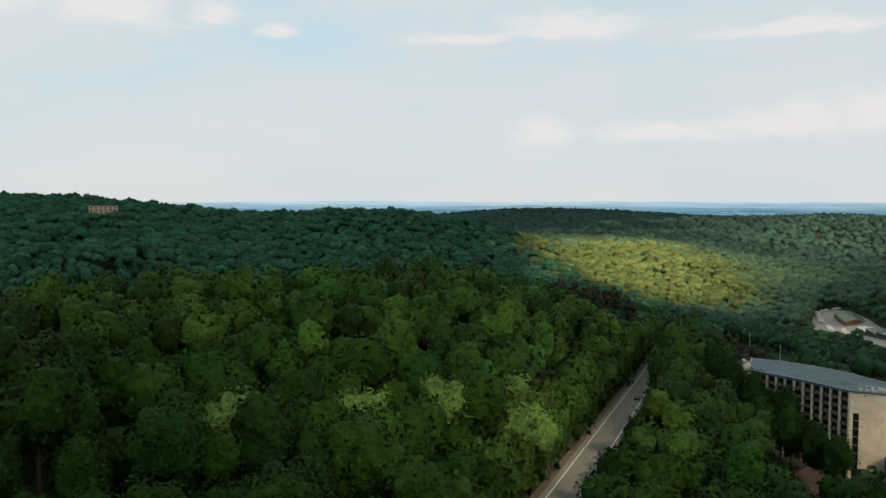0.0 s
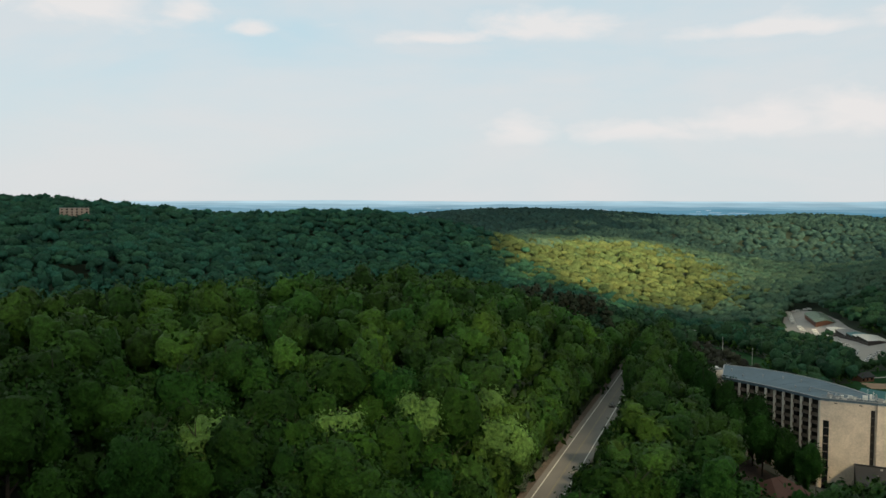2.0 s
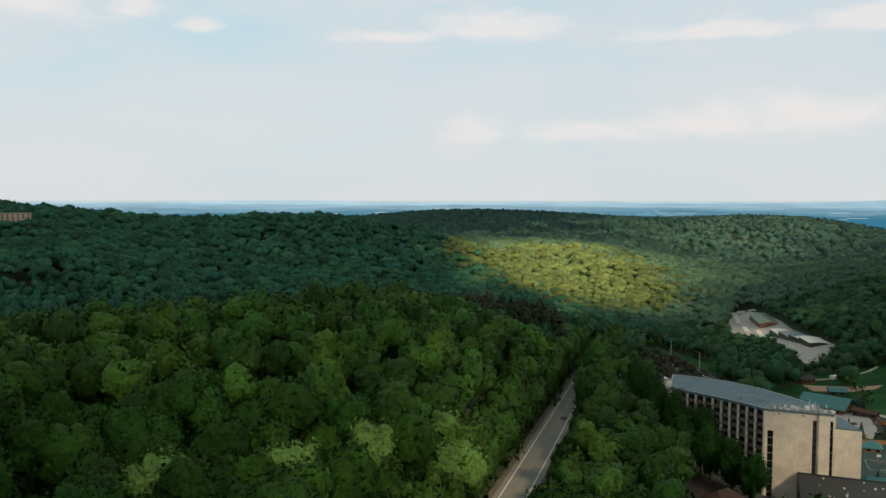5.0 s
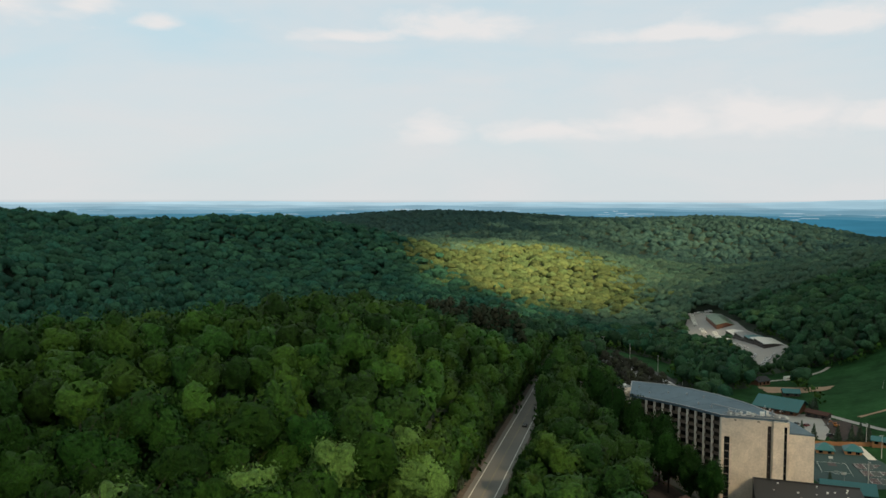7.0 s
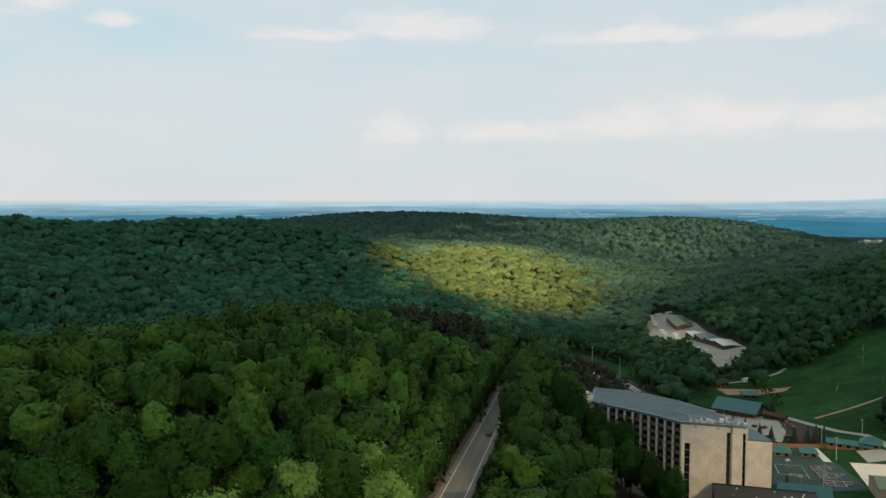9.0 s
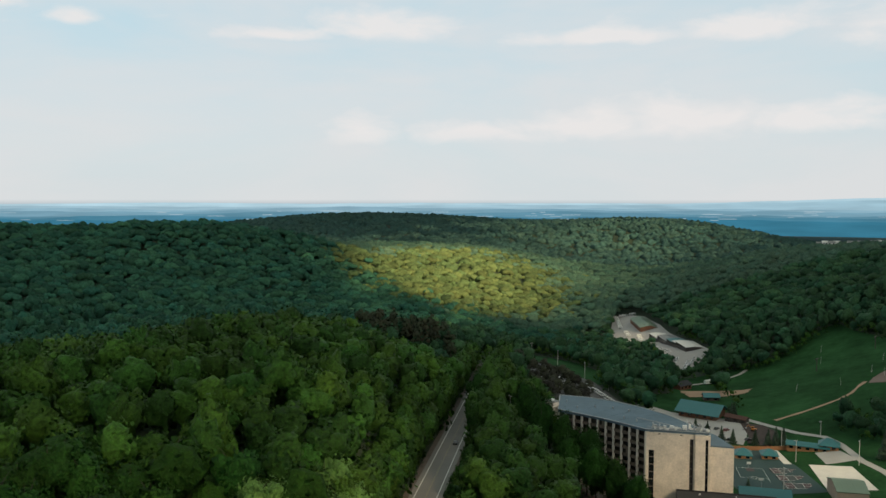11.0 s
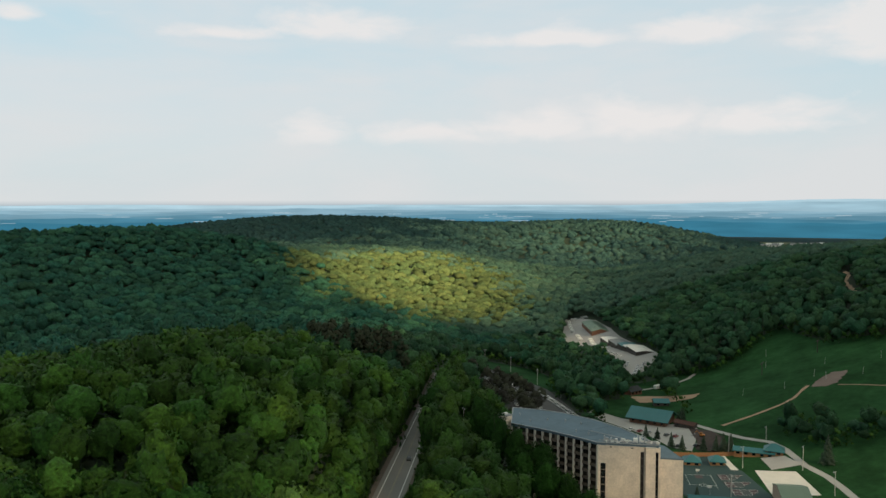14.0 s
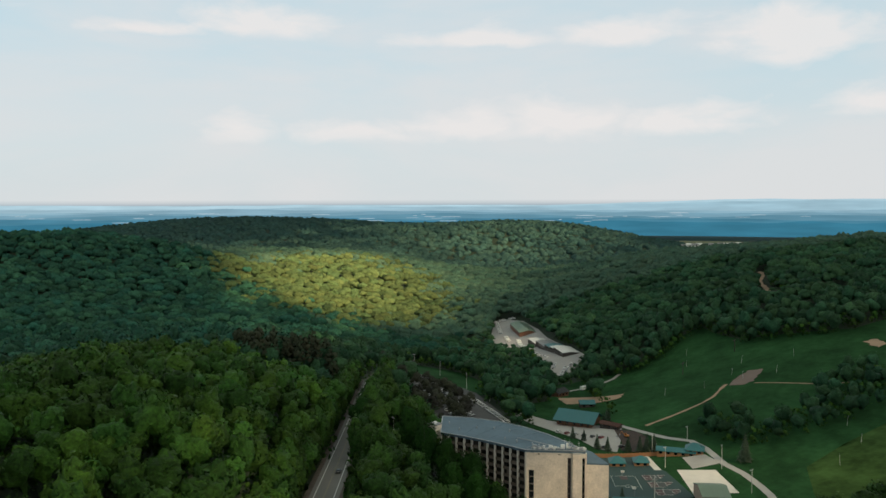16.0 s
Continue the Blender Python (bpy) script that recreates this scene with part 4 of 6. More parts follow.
# the trees that line the road on both sides
vx, vy = [], []
for y in np.arange(110, 500, 4.6):
    for g, drop in ((-8.6, 0), (-12.5, 0), (8.8, 0.0), (12.6, 0)):
        yy = y + rng.uniform(-1.8, 1.8)
        vx.append(float(road_x(yy)) + (g + rng.uniform(-1.0, 1.0)) / 0.936)
        vy.append(yy)
vx, vy = np.array(vx), np.array(vy)
ok = ~is_open(vx, vy, 6.9)
forest("roadside_woods", vx[ok], vy[ok], leafy_crowns(240, 8, 140, 0.56, 8, 11, r=(3.6, 4.8), top=(17, 21), low=0.08), mat_verge, "young leafy trees crowding the verge of the road", hscale=(0.85, 1.15))

# the wooded ridges in the middle distance
mx, my = scatter(-560, 800, 200, 810, 9.8, 0.55)
dm = np.hypot(mx, my)
ok = sector(mx, my, -31, 52) & ~is_open(mx, my) & (dm >= 455) & (dm < 800)
ux, uy = scatter(-900, 1250, 300, 1350, 10.4, 0.55)
du = np.hypot(ux, uy)
ok2 = sector(ux, uy, -31, 52) & ~is_open(ux, uy) & (du >= 800) & (du < 1300)
mx, my = np.concatenate([mx[ok], ux[ok2]]), np.concatenate([my[ok], uy[ok2]])
dm = np.hypot(mx, my)
brg = np.degrees(np.arctan2(mx, my)) + 2.0 * np.sin(my / 60.0) + 1.5 * np.sin(mx / 23.0) + rng.normal(size=mx.shape) * 1.2
RIDGE_TREES = heaps(260, 16, (6, 9), 2, 5, 26, 0.80)
SLOPE_TREES = leafy_crowns(620, 14, 46, 0.84, 5, 10, r=(5.6, 8.4), top=(15, 20), low=0.22)
VALLEY_TREES = heaps(280, 16, (4, 6), 2, 4, 5, 0.95, deep=(0.28, 0.50))
HEAD_TREES = heaps(300, 10, (3, 5), 2, 4, 0, 1.0, r=(11.5, 15.5), top=(14, 16.5), deep=(0.20, 0.34))
slope = (dm < 800) & ((brg > 8.5) | (dm < 520)) | ((brg > 24) & (dm < 1050))
# trees inside the sun patch get the leaf colour with sunlight painted in
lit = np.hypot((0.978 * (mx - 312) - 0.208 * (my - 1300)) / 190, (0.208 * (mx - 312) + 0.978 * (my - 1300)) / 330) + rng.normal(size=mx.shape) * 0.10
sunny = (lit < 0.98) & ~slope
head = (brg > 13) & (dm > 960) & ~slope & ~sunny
near_half = dm < 800
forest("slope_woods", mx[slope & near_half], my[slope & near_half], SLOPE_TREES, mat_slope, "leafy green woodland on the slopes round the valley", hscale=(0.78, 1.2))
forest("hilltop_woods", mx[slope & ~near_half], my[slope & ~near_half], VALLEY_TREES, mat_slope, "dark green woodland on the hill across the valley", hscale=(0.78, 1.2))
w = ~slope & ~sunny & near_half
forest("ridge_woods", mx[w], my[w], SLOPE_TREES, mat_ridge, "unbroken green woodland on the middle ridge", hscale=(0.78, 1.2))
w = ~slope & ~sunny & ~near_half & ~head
forest("upland_woods", mx[w], my[w], VALLEY_TREES, mat_ridge, "woodland on the upland ridge, haze put in its dark blue-green", hscale=(0.78, 1.2))
forest("vale_woods", mx[head], my[head], VALLEY_TREES, mat_mid, "woodland on the floor of the vale, haze put in its soft green", hscale=(0.78, 1.2))
forest("valley_woods", mx[sunny], my[sunny], VALLEY_TREES, mat_sunlit_valley, "woodland along the valley floor, sunlight put in its yellow-green", hscale=(0.78, 1.2))

# the head of the valley
hx, hy = scatter(-1150, 1600, 700, 1900, 17.0, 0.5)
dh = np.hypot(hx, hy)
ok = sector(hx, hy, -31, 52) & (dh >= 1295) & (dh < 1850)
hx, hy, dh = hx[ok], hy[ok], dh[ok]
brg = np.degrees(np.arctan2(hx, hy)) + rng.normal(size=hx.shape) * 1.2
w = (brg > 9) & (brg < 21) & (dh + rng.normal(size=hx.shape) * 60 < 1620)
forest("valley_head_woods", hx[w], hy[w], HEAD_TREES, mat_sunlit_valley, "woodland rising to the valley head, sunlight put in its yellow-green", hscale=(0.7, 1.15))
forest("middle_woods", hx[~w], hy[~w], HEAD_TREES, mat_mid, "rolling upland closely covered with woods, haze put in their green", hscale=(0.7, 1.15))

# far hills
fx, fy = scatter(-2000, 2700, 800, 3000, 31.0, 0.40)
df = np.hypot(fx, fy)
ok = sector(fx, fy, -31, 52) & (df >= 1840) & (df < 2950)
fx, fy = fx[ok], fy[ok]
FAR_TREES = heaps(320, 10, (3, 4), 2, 4, 0, 1.0, r=(25.0, 33.0), top=(10.5, 12.5), deep=(0.09, 0.15))
forest("far_woods", fx, fy, FAR_TREES, mat_far, "far hills closely covered with woods, haze put in their pale blue-green", hscale=(0.8, 1.15))


# ---- unseen cloud bank that shades the land, with the gap through which the sun reaches the ridge ----
def cloud_bank():
    alt, step = 900.0, 30.0
    off = SUN / SUN.z * alt
    gx, gy = np.arange(-2300, 2700, step), np.arange(-700, 3000, step)
    cells = []
    r5 = random.Random(9)
    for x in gx:
        for y in gy:
            w = noise.noise(Vector((x / 260, y / 260, 0.3))) * 0.25 + noise.noise(Vector((x / 90, y / 90, 4.0))) * 0.10
            across, away = 0.978 * (x - 312) - 0.208 * (y - 1300), 0.208 * (x - 312) + 0.978 * (y - 1300)
            gap = math.hypot(across / 172, away / 300) + w
            # thin places added to brighten far hills, crest, hotel, meadow and car park
            thin = 0.60 * math.exp(-((x - 530) / 190) ** 2 - ((y - 1430) / 260) ** 2) + 0.60 * math.exp(-((x - 980) / 360) ** 2 - ((y - 2100) / 420) ** 2)
            thin += 0.32 * math.exp(-((x - 260) / 420) ** 2 - ((y - 1760) / 230) ** 2) + 0.10 * math.exp(-((x - 330) / 160) ** 2 - ((y - 900) / 200) ** 2) + 0.15 * math.exp(-((x - 110) / 110) ** 2 - ((y - 800) / 160) ** 2)
            thin += 0.19 * math.exp(-((x + 5) / 75) ** 2 - ((y - 240) / 85) ** 2)
            thin += 0.47 * math.exp(-((x - 154) / 25) ** 2 - ((y - 272) / 25) ** 2)
            thin += 0.16 * math.exp(-((x - 265) / 60) ** 2 - ((y - 345) / 80) ** 2) + 0.42 * math.exp(-((x - 325) / 42) ** 2 - ((y - 275) / 45) ** 2) + 0.12 * math.exp(-((x - 440) / 60) ** 2 - ((y - 780) / 150) ** 2)
            order_ = 0.02 + (0.125, 0.625, 0.875, 0.375)[(round(x / step) % 2) + 2 * (round(y / step) % 2)] + r5.uniform(-0.12, 0.12)
            thin += min(1.0, max(0.0, (1.32 - gap) / 0.6))
            if order_ > thin:
                cells.append((x, y))
    bm = bmesh.new()
    seen = {}

    def vert(x, y, z):
        key = (round(x / step * 2), round(y / step * 2), z)
        if key not in seen:
            puffy = 18 * noise.noise(Vector((x / 150, y / 150, z)))
            seen[key] = bm.verts.new((x + off.x, y + off.y, alt + puffy))
        return seen[key]
    have = {(round(x / step), round(y / step)) for x, y in cells}
    h = step / 2
    for x, y in cells:
        c = ((x - h, y - h), (x + h, y - h), (x + h, y + h), (x - h, y + h))
        bm.faces.new([vert(*p, 1) for p in c])
    for f in bm.faces:
        f.smooth = True
    return bm


mc = bpy.data.materials.new("cloud_vapour")
mc.use_nodes = True
nt = mc.node_tree
nt.nodes.clear()
o_ = nt.nodes.new("ShaderNodeOutputMaterial")
tb, db, mx_ = nt.nodes.new("ShaderNodeBsdfTransparent"), nt.nodes.new("ShaderNodeBsdfTranslucent"), nt.nodes.new("ShaderNodeMixShader")
tb.inputs[0].default_value = (1, 1, 1, 1)
db.inputs[0].default_value = (0.25, 0.33, 0.42, 1)
mx_.inputs[0].default_value = 0.965
nt.links.new(tb.outputs[0], mx_.inputs[1])
nt.links.new(db.outputs[0], mx_.inputs[2])
nt.links.new(mx_.outputs[0], o_.inputs[0])
tagged(part("cloud_bank", cloud_bank(), mc), "thin broken cloud bank out of view, gaps placed to light the land", "cloud", kind="structure")


# ---- distance ----
def far_ridge(name, radius, base, top, seed, mat, rough=1.0):
    verts, faces = [], []
    n = 220
    for i in range(n + 1):
        a = radians(-45 + 115 * i / n)
        z = top + 32 * smooth(24, 44, math.degrees(a)) * (top > 80) + 20 * rough * noise.noise(Vector((i * 0.045, seed, 0))) + 8 * rough * noise.noise(Vector((i * 0.21, seed, 3)))
        for rr, zz in ((radius, base), (radius, z), (radius + 60, z - 6), (radius + 60, base)):
            verts.append((rr * math.sin(a), rr * math.cos(a), zz))
    for i in range(n):
        for k in range(3):
            p = i * 4 + k
            faces.append((p, p + 1, p + 5, p + 4))
    ob = new(name, mesh_of(name, verts, faces, mat))
    return tagged(ob, "hazy blue wooded ridge far off on the plain", "distant hills", kind="structure")


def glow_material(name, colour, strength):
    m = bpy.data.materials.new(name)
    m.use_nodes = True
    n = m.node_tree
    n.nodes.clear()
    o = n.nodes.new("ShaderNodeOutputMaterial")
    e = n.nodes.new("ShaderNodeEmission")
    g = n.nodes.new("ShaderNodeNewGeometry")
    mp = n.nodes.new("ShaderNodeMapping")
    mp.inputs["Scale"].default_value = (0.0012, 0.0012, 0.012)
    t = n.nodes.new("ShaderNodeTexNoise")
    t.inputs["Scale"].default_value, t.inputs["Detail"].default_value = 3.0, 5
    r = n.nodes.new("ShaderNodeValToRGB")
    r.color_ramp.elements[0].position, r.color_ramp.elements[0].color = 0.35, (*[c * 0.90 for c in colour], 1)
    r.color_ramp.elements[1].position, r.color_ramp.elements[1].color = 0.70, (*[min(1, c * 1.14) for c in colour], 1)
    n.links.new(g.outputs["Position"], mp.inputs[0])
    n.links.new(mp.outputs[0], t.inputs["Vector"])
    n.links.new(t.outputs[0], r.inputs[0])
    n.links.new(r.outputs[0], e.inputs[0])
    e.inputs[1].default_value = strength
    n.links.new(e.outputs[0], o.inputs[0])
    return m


# haze is put into the glowing ridge colours, paler ring by ring
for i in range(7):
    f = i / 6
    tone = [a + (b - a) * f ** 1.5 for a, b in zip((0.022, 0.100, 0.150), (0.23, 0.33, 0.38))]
    far_ridge("backdrop", 4250 + 110 * i, -60, 14 + 80 * f, 1.0 + 1.7 * i, glow_material("blue_haze_glow", tone, 1.0), 1.0 - 0.55 * f)


def far_fields(n, seed):
    """Pale fields and roofs scattered over the far plain, each a low slab."""
    g = random.Random(seed)
    bm = bmesh.new()
    for i in range(n):
        az, r = radians(g.choice((g.uniform(-32, 6), g.uniform(12, 50)))), 4215 + g.uniform(-10, 10)
        z = g.choice((g.uniform(8, 22), g.uniform(28, 44), g.uniform(46, 58)))
        w, h = g.uniform(15, 110), g.uniform(1.0, 2.6)
        c, u = Vector((r * math.sin(az), r * math.cos(az), z)), Vector((math.cos(az), -math.sin(az), 0))
        q = [c - u * w / 2, c + u * w / 2, c + u * w * 0.42 + Vector((0, 0, h)), c - u * w * 0.35 + Vector((0, 0, h * 0.9))]
        back = Vector((math.sin(az), math.cos(az), 0)) * 8
        a, b = [bm.verts.new(p) for p in q], [bm.verts.new(p + back) for p in q]
        bm.faces.new(a)
        bm.faces.new(b[::-1])
        for k in range(4):
            bm.faces.new((a[k], b[k], b[(k + 1) % 4], a[(k + 1) % 4]))
    return bm


# the fields glow as well, haze included in their pale colour
tagged(part("far_fields", far_fields(60, 4), glow_material("pale_far_fields_glow", (0.29, 0.36, 0.40), 0.85)), "pale fields and roofs scattered over the far hazy plain", "fields", kind="stuff")

# ---- the hotel ----
HOTEL_TOP, HOTEL_BASE, STOREY = 32.0, -6.0, 2.85
hotel = thing("hotel", "ten-storey curved resort hotel with cream end walls and blue-grey flat roof", "hotel")


def along(line, t):
    """A point a share t along a plan line."""
    seg = [math.dist(a, b) for a, b in zip(line, line[1:])]
    want = t * sum(seg)
    for (a, b), s in zip(zip(line, line[1:]), seg):
        if want <= s + 1e-6:
            return Vector((a[0] + (b[0] - a[0]) * want / s, a[1] + (b[1] - a[1]) * want / s, 0))
        want -= s
    return Vector((*line[-1], 0))


FRONT_A, FRONT_B = Vector((140.3, 273.6, 0)), Vector((160.6, 263.45, 0))
FRONT_DIR = (FRONT_B - FRONT_A).normalized()
FRONT_OUT = Vector((FRONT_DIR.y, -FRONT_DIR.x, 0))          # out of the end wall, towards the camera
FRONT_LEN = (FRONT_B - FRONT_A).length


def front(u, out, z):
    p = FRONT_A + FRONT_DIR * u + FRONT_OUT * out
    return (p.x, p.y, z)


def slab(bm, u0, u1, o0, o1, z0, z1):
    """A box in the frame of the end wall."""
    c = [bm.verts.new(front(u, o, z)) for z in (z0, z1) for u, o in ((u0, o0), (u1, o0), (u1, o1), (u0, o1))]
    for f in ((0, 1, 2, 3), (7, 6, 5, 4), (0, 4, 5, 1), (1, 5, 6, 2), (2, 6, 7, 3), (3, 7, 4, 0)):
        bm.faces.new([c[i] for i in f])


def fslab(name, mat, *a, parent=hotel, label=""):
    bm = bmesh.new()
    slab(bm, *a)
    return part(name, bm, mat, parent, label)


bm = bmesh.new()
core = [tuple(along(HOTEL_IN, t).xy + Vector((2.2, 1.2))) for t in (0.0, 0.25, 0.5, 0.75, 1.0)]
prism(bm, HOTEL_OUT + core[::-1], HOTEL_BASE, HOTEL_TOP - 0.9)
part("body", bm, mat_recess, hotel, "recessed wall behind the balconies, shade put in its dark colour")
bm = bmesh.new()
prism(bm, HOTEL_OUT + HOTEL_IN[::-1], HOTEL_TOP - 0.9, HOTEL_TOP)
roof = part("roof", bm, mat_bluegrey, hotel, "blue-grey membrane roof with pale worn streaks")
# curb of the roof
loop = HOTEL_OUT + HOTEL_IN[::-1]
for a, b in zip(loop, loop[1:] + loop[:1]):
    d = Vector((b[0] - a[0], b[1] - a[1], 0))
    s = Vector((-d.y, d.x, 0)).normalized() * 0.2
    bm = bmesh.new()
    prism(bm, [(a[0] - s.x, a[1] - s.y), (b[0] - s.x, b[1] - s.y), (b[0] + s.x, b[1] + s.y), (a[0] + s.x, a[1] + s.y)], HOTEL_TOP + 0.003, HOTEL_TOP + 0.22)
    part("curb", bm, mat_grey, roof, "grey metal roof edge")

for i in range(1, 8):
    a, b = along(HOTEL_IN, i / 8), along(HOTEL_OUT, i / 8)
    d = (b - a).normalized()
    q = Vector((-d.y, d.x, 0)) * 0.12
    bm = bmesh.new()
    prism(bm, [tuple(v.xy) for v in (a + d * 0.5 - q, b - d * 0.5 - q, b - d * 0.5 + q, a + d * 0.5 + q)], HOTEL_TOP + 0.004, HOTEL_TOP + 0.05)
    part("roof_seam", bm, mat_bluegrey, roof)

# end wall towards the camera: cream piers with slots of windows between them
L = FRONT_LEN
T = HOTEL_TOP
WALL_TOP = T - 0.95
SLOTS = [(1.3, 3.2, 6.8), (16.0, 17.3, 1.8), (21.5, 22.5, 1.5)]
PIERS = [(0.0, 1.3, 0.0), (3.2, 16.0, 0.0), (17.3, 17.9, -0.35), (17.9, 21.5, 0.75), (22.5, L + 0.5, 0.75)]
end_wall = fslab("end_wall", mat_cream, 0.0, L, -1.4, -0.9, HOTEL_BASE, WALL_TOP - 0.05, label="cream rendered windowless end wall")
for u0, u1, o in PIERS:
    fslab("pier", mat_cream, u0, u1, -0.9, o, HOTEL_BASE, WALL_TOP, parent=end_wall)
for u0, u1, drop in SLOTS:
    o = 0.75 if u0 > 20 else 0.0
    fslab("lintel", mat_cream, u0, u1, -0.9, o - 0.02, WALL_TOP - drop, WALL_TOP - 0.01, parent=end_wall)
    for k in range(11):
        z1 = WALL_TOP - drop - k * STOREY
        if z1 - STOREY < HOTEL_BASE:
            break
        fslab("window", mat_glass, u0, u1, -0.9, o - 0.75, z1 - STOREY * 0.90, z1, label="dark recessed window")
        fslab("spandrel", mat_slab, u0, u1, -0.9, o - 0.55, z1 - STOREY, z1 - STOREY * 0.90, parent=end_wall)

# coping blocks and stone courses of the end wall
for u0, u1, o in (PIERS[0], PIERS[1], PIERS[3], PIERS[4]):
    fslab("coping", mat_column, u0 - 0.05, u1 + 0.05, -0.85, o + 0.10, WALL_TOP + 0.004, WALL_TOP + 0.22, parent=end_wall)
for u in (4.6, 12.4):
    fslab("scupper", mat_joint, u, u + 0.9, 0.002, 0.12, WALL_TOP - 0.65, WALL_TOP - 0.30, parent=end_wall, label="small dark roof drain outlet")

# the balcony side: columns, floor slabs and rails
NB = 11
for i in range(NB + 1):
    p = along(HOTEL_IN, i / NB)
    q = along(HOTEL_IN, min(1, i / NB + 0.02)) if i < NB else p + (p - along(HOTEL_IN, 0.97))
    d = (q - p).normalized()
    s = Vector((d.y, -d.x, 0))
    bm = bmesh.new()
    w, dep = 0.29, 0.75
    o = [p - d * w + s * -0.25, p + d * w + s * -0.25, p + d * w + s * dep, p - d * w + s * dep]
    prism(bm, [tuple(v.xy) for v in o], HOTEL_BASE, T - 0.92)
    part("column", bm, mat_column, hotel, "pale grey full-height column")
for k in range(12):
    z = T - 0.95 - k * STOREY
    if z < HOTEL_BASE + 1:
        break
    for i in range(NB):
        a, b = along(HOTEL_IN, (i + 0.09) / NB), along(HOTEL_IN, (i + 0.91) / NB)
        d = (b - a).normalized()
        s = Vector((d.y, -d.x, 0))
        if k:
            bm = bmesh.new()
            prism(bm, [tuple(v.xy) for v in (a + s * 0.1, b + s * 0.1, b + s * 2.0, a + s * 2.0)], z - 0.14, z + 0.14)
            slab_ob = part("balcony", bm, mat_slab, hotel)
            bm = bmesh.new()
            prism(bm, [tuple(v.xy) for v in (a + s * 0.12, b + s * 0.12, b + s * 0.2, a + s * 0.2)], z + 0.15, z + 1.1)
            part("rail", bm, mat_rail, slab_ob)
        bm = bmesh.new()
        e = 0.28 + 0.2 * ((i * 7 + k * 3) % 3)
        c0, c1 = a.lerp(b, 0.12), a.lerp(b, 0.12 + e)
        prism(bm, [tuple(v.xy) for v in (c0 + s * 1.72, c1 + s * 1.72, c1 + s * 1.9, c0 + s * 1.9)], z - STOREY + 0.16, z - 0.5)
        part("balcony_door", bm, mat_glass if (i + k) % 5 else mat_slab, hotel)

# head of the far stair and the lower wing
bm = bmesh.new()
box(bm, -1.9, -2.0, -4.5, 1.9, 2.0, 0.9)
ob = part("stair_head", bm, mat_cream, hotel, "cream stair head at the end of the roof")
ob.matrix_local = pose(118.3, 313.4, T + 1.0, 0, 0, 25)
bm = bmesh.new()
box(bm, -2.05, -2.25, 1.003, 2.05, 2.25, 1.3)
part("stair_roof", bm, mat_greyroof, ob)
bm = bmesh.new()
box(bm, -0.8, -0.6, 1.303, 0.8, 0.6, 2.0, bevel=0.05)
part("vent", bm, mat_white, ob)
WING_TOP = 27.3
w0, w1 = front(L + 0.52, -0.4, 0), front(L + 8.9, -0.4, 0)
wing_plan = [w0[:2], w1[:2], (170.6, 275), (167.6, 290), (162, 304), (154.4, 302.6), (158.8, 288.2), (160.6, 275)]
bm = bmesh.new()
prism(bm, wing_plan, HOTEL_BASE - 3, WING_TOP - 0.5)
wing = part("wing", bm, mat_cream, hotel, "lower cream rendered wing")
bm = bmesh.new()
prism(bm, wing_plan, WING_TOP - 0.497, WING_TOP)
part("wing_roof", bm, mat_bluegrey, wing, "blue-grey flat roof")
# gear on the roof by the end wall
for u, o, s, m in ((14.2, -2.4, (1.5, 1.2, 1.7), mat_white), (16.0, -2.8, (0.8, 0.8, 2.2), mat_white), (12.2, -1.8, (2.2, 0.5, 0.5), mat_grey), (7.0, -1.5, (3.2, 0.4, 0.45), mat_white),
                   (9.5, -2.0, (1.8, 0.7, 0.6), mat_white), (3.5, -1.8, (2.0, 0.5, 0.5), mat_grey), (19.2, -2.3, (2.6, 0.6, 0.7), mat_white), (21.2, -2.0, (1.2, 0.9, 0.9), mat_grey), (17.6, -2.0, (0.5, 0.5, 2.6), mat_grey)):
    bm = boxes((-s[0] / 2, -s[1] / 2, 0.35, s[0] / 2, s[1] / 2, s[2]), (-s[0] / 2 * 0.8, -s[1] / 2 * 0.8, 0.0, -s[0] / 2 * 0.6, s[1] / 2 * 0.8, 0.37), (s[0] / 2 * 0.6, -s[1] / 2 * 0.8, 0.0, s[0] / 2 * 0.8, s[1] / 2 * 0.8, 0.37), bevel=0.04)
    g = part("roof_unit", bm, m)
    g.matrix_world = pose(*front(u, o, T + 0.0), 0, 0, math.degrees(math.atan2(FRONT_DIR.y, FRONT_DIR.x)))
    tagged(g, "white metal ventilation unit on the hotel roof" if m is mat_white else "grey metal roof plant on the hotel roof", "roof unit", "roof plant")
r8 = random.Random(8)
for i in range(26):
    u, o = r8.uniform(1.5, 22.5), -r8.uniform(1.2, 4.2)
    sx, sy, sz = r8.uniform(0.3, 1.9), r8.uniform(0.2, 0.45), r8.uniform(0.3, 1.2)
    g = part("roof_unit", boxes((-sx / 2, -sy / 2, 0.0, sx / 2, sy / 2, sz), (-sx / 2 - 0.07, -sy / 2 - 0.07, sz + 0.002, sx / 2 + 0.07, sy / 2 + 0.07, sz + 0.08), bevel=0.02), mat_white if i % 2 else mat_grey)
    g.matrix_world = pose(*front(u, o, T), 0, 0, -26 + r8.uniform(-25, 25))
    tagged(g, "small metal duct box on the hotel roof", "roof unit", "roof plant")
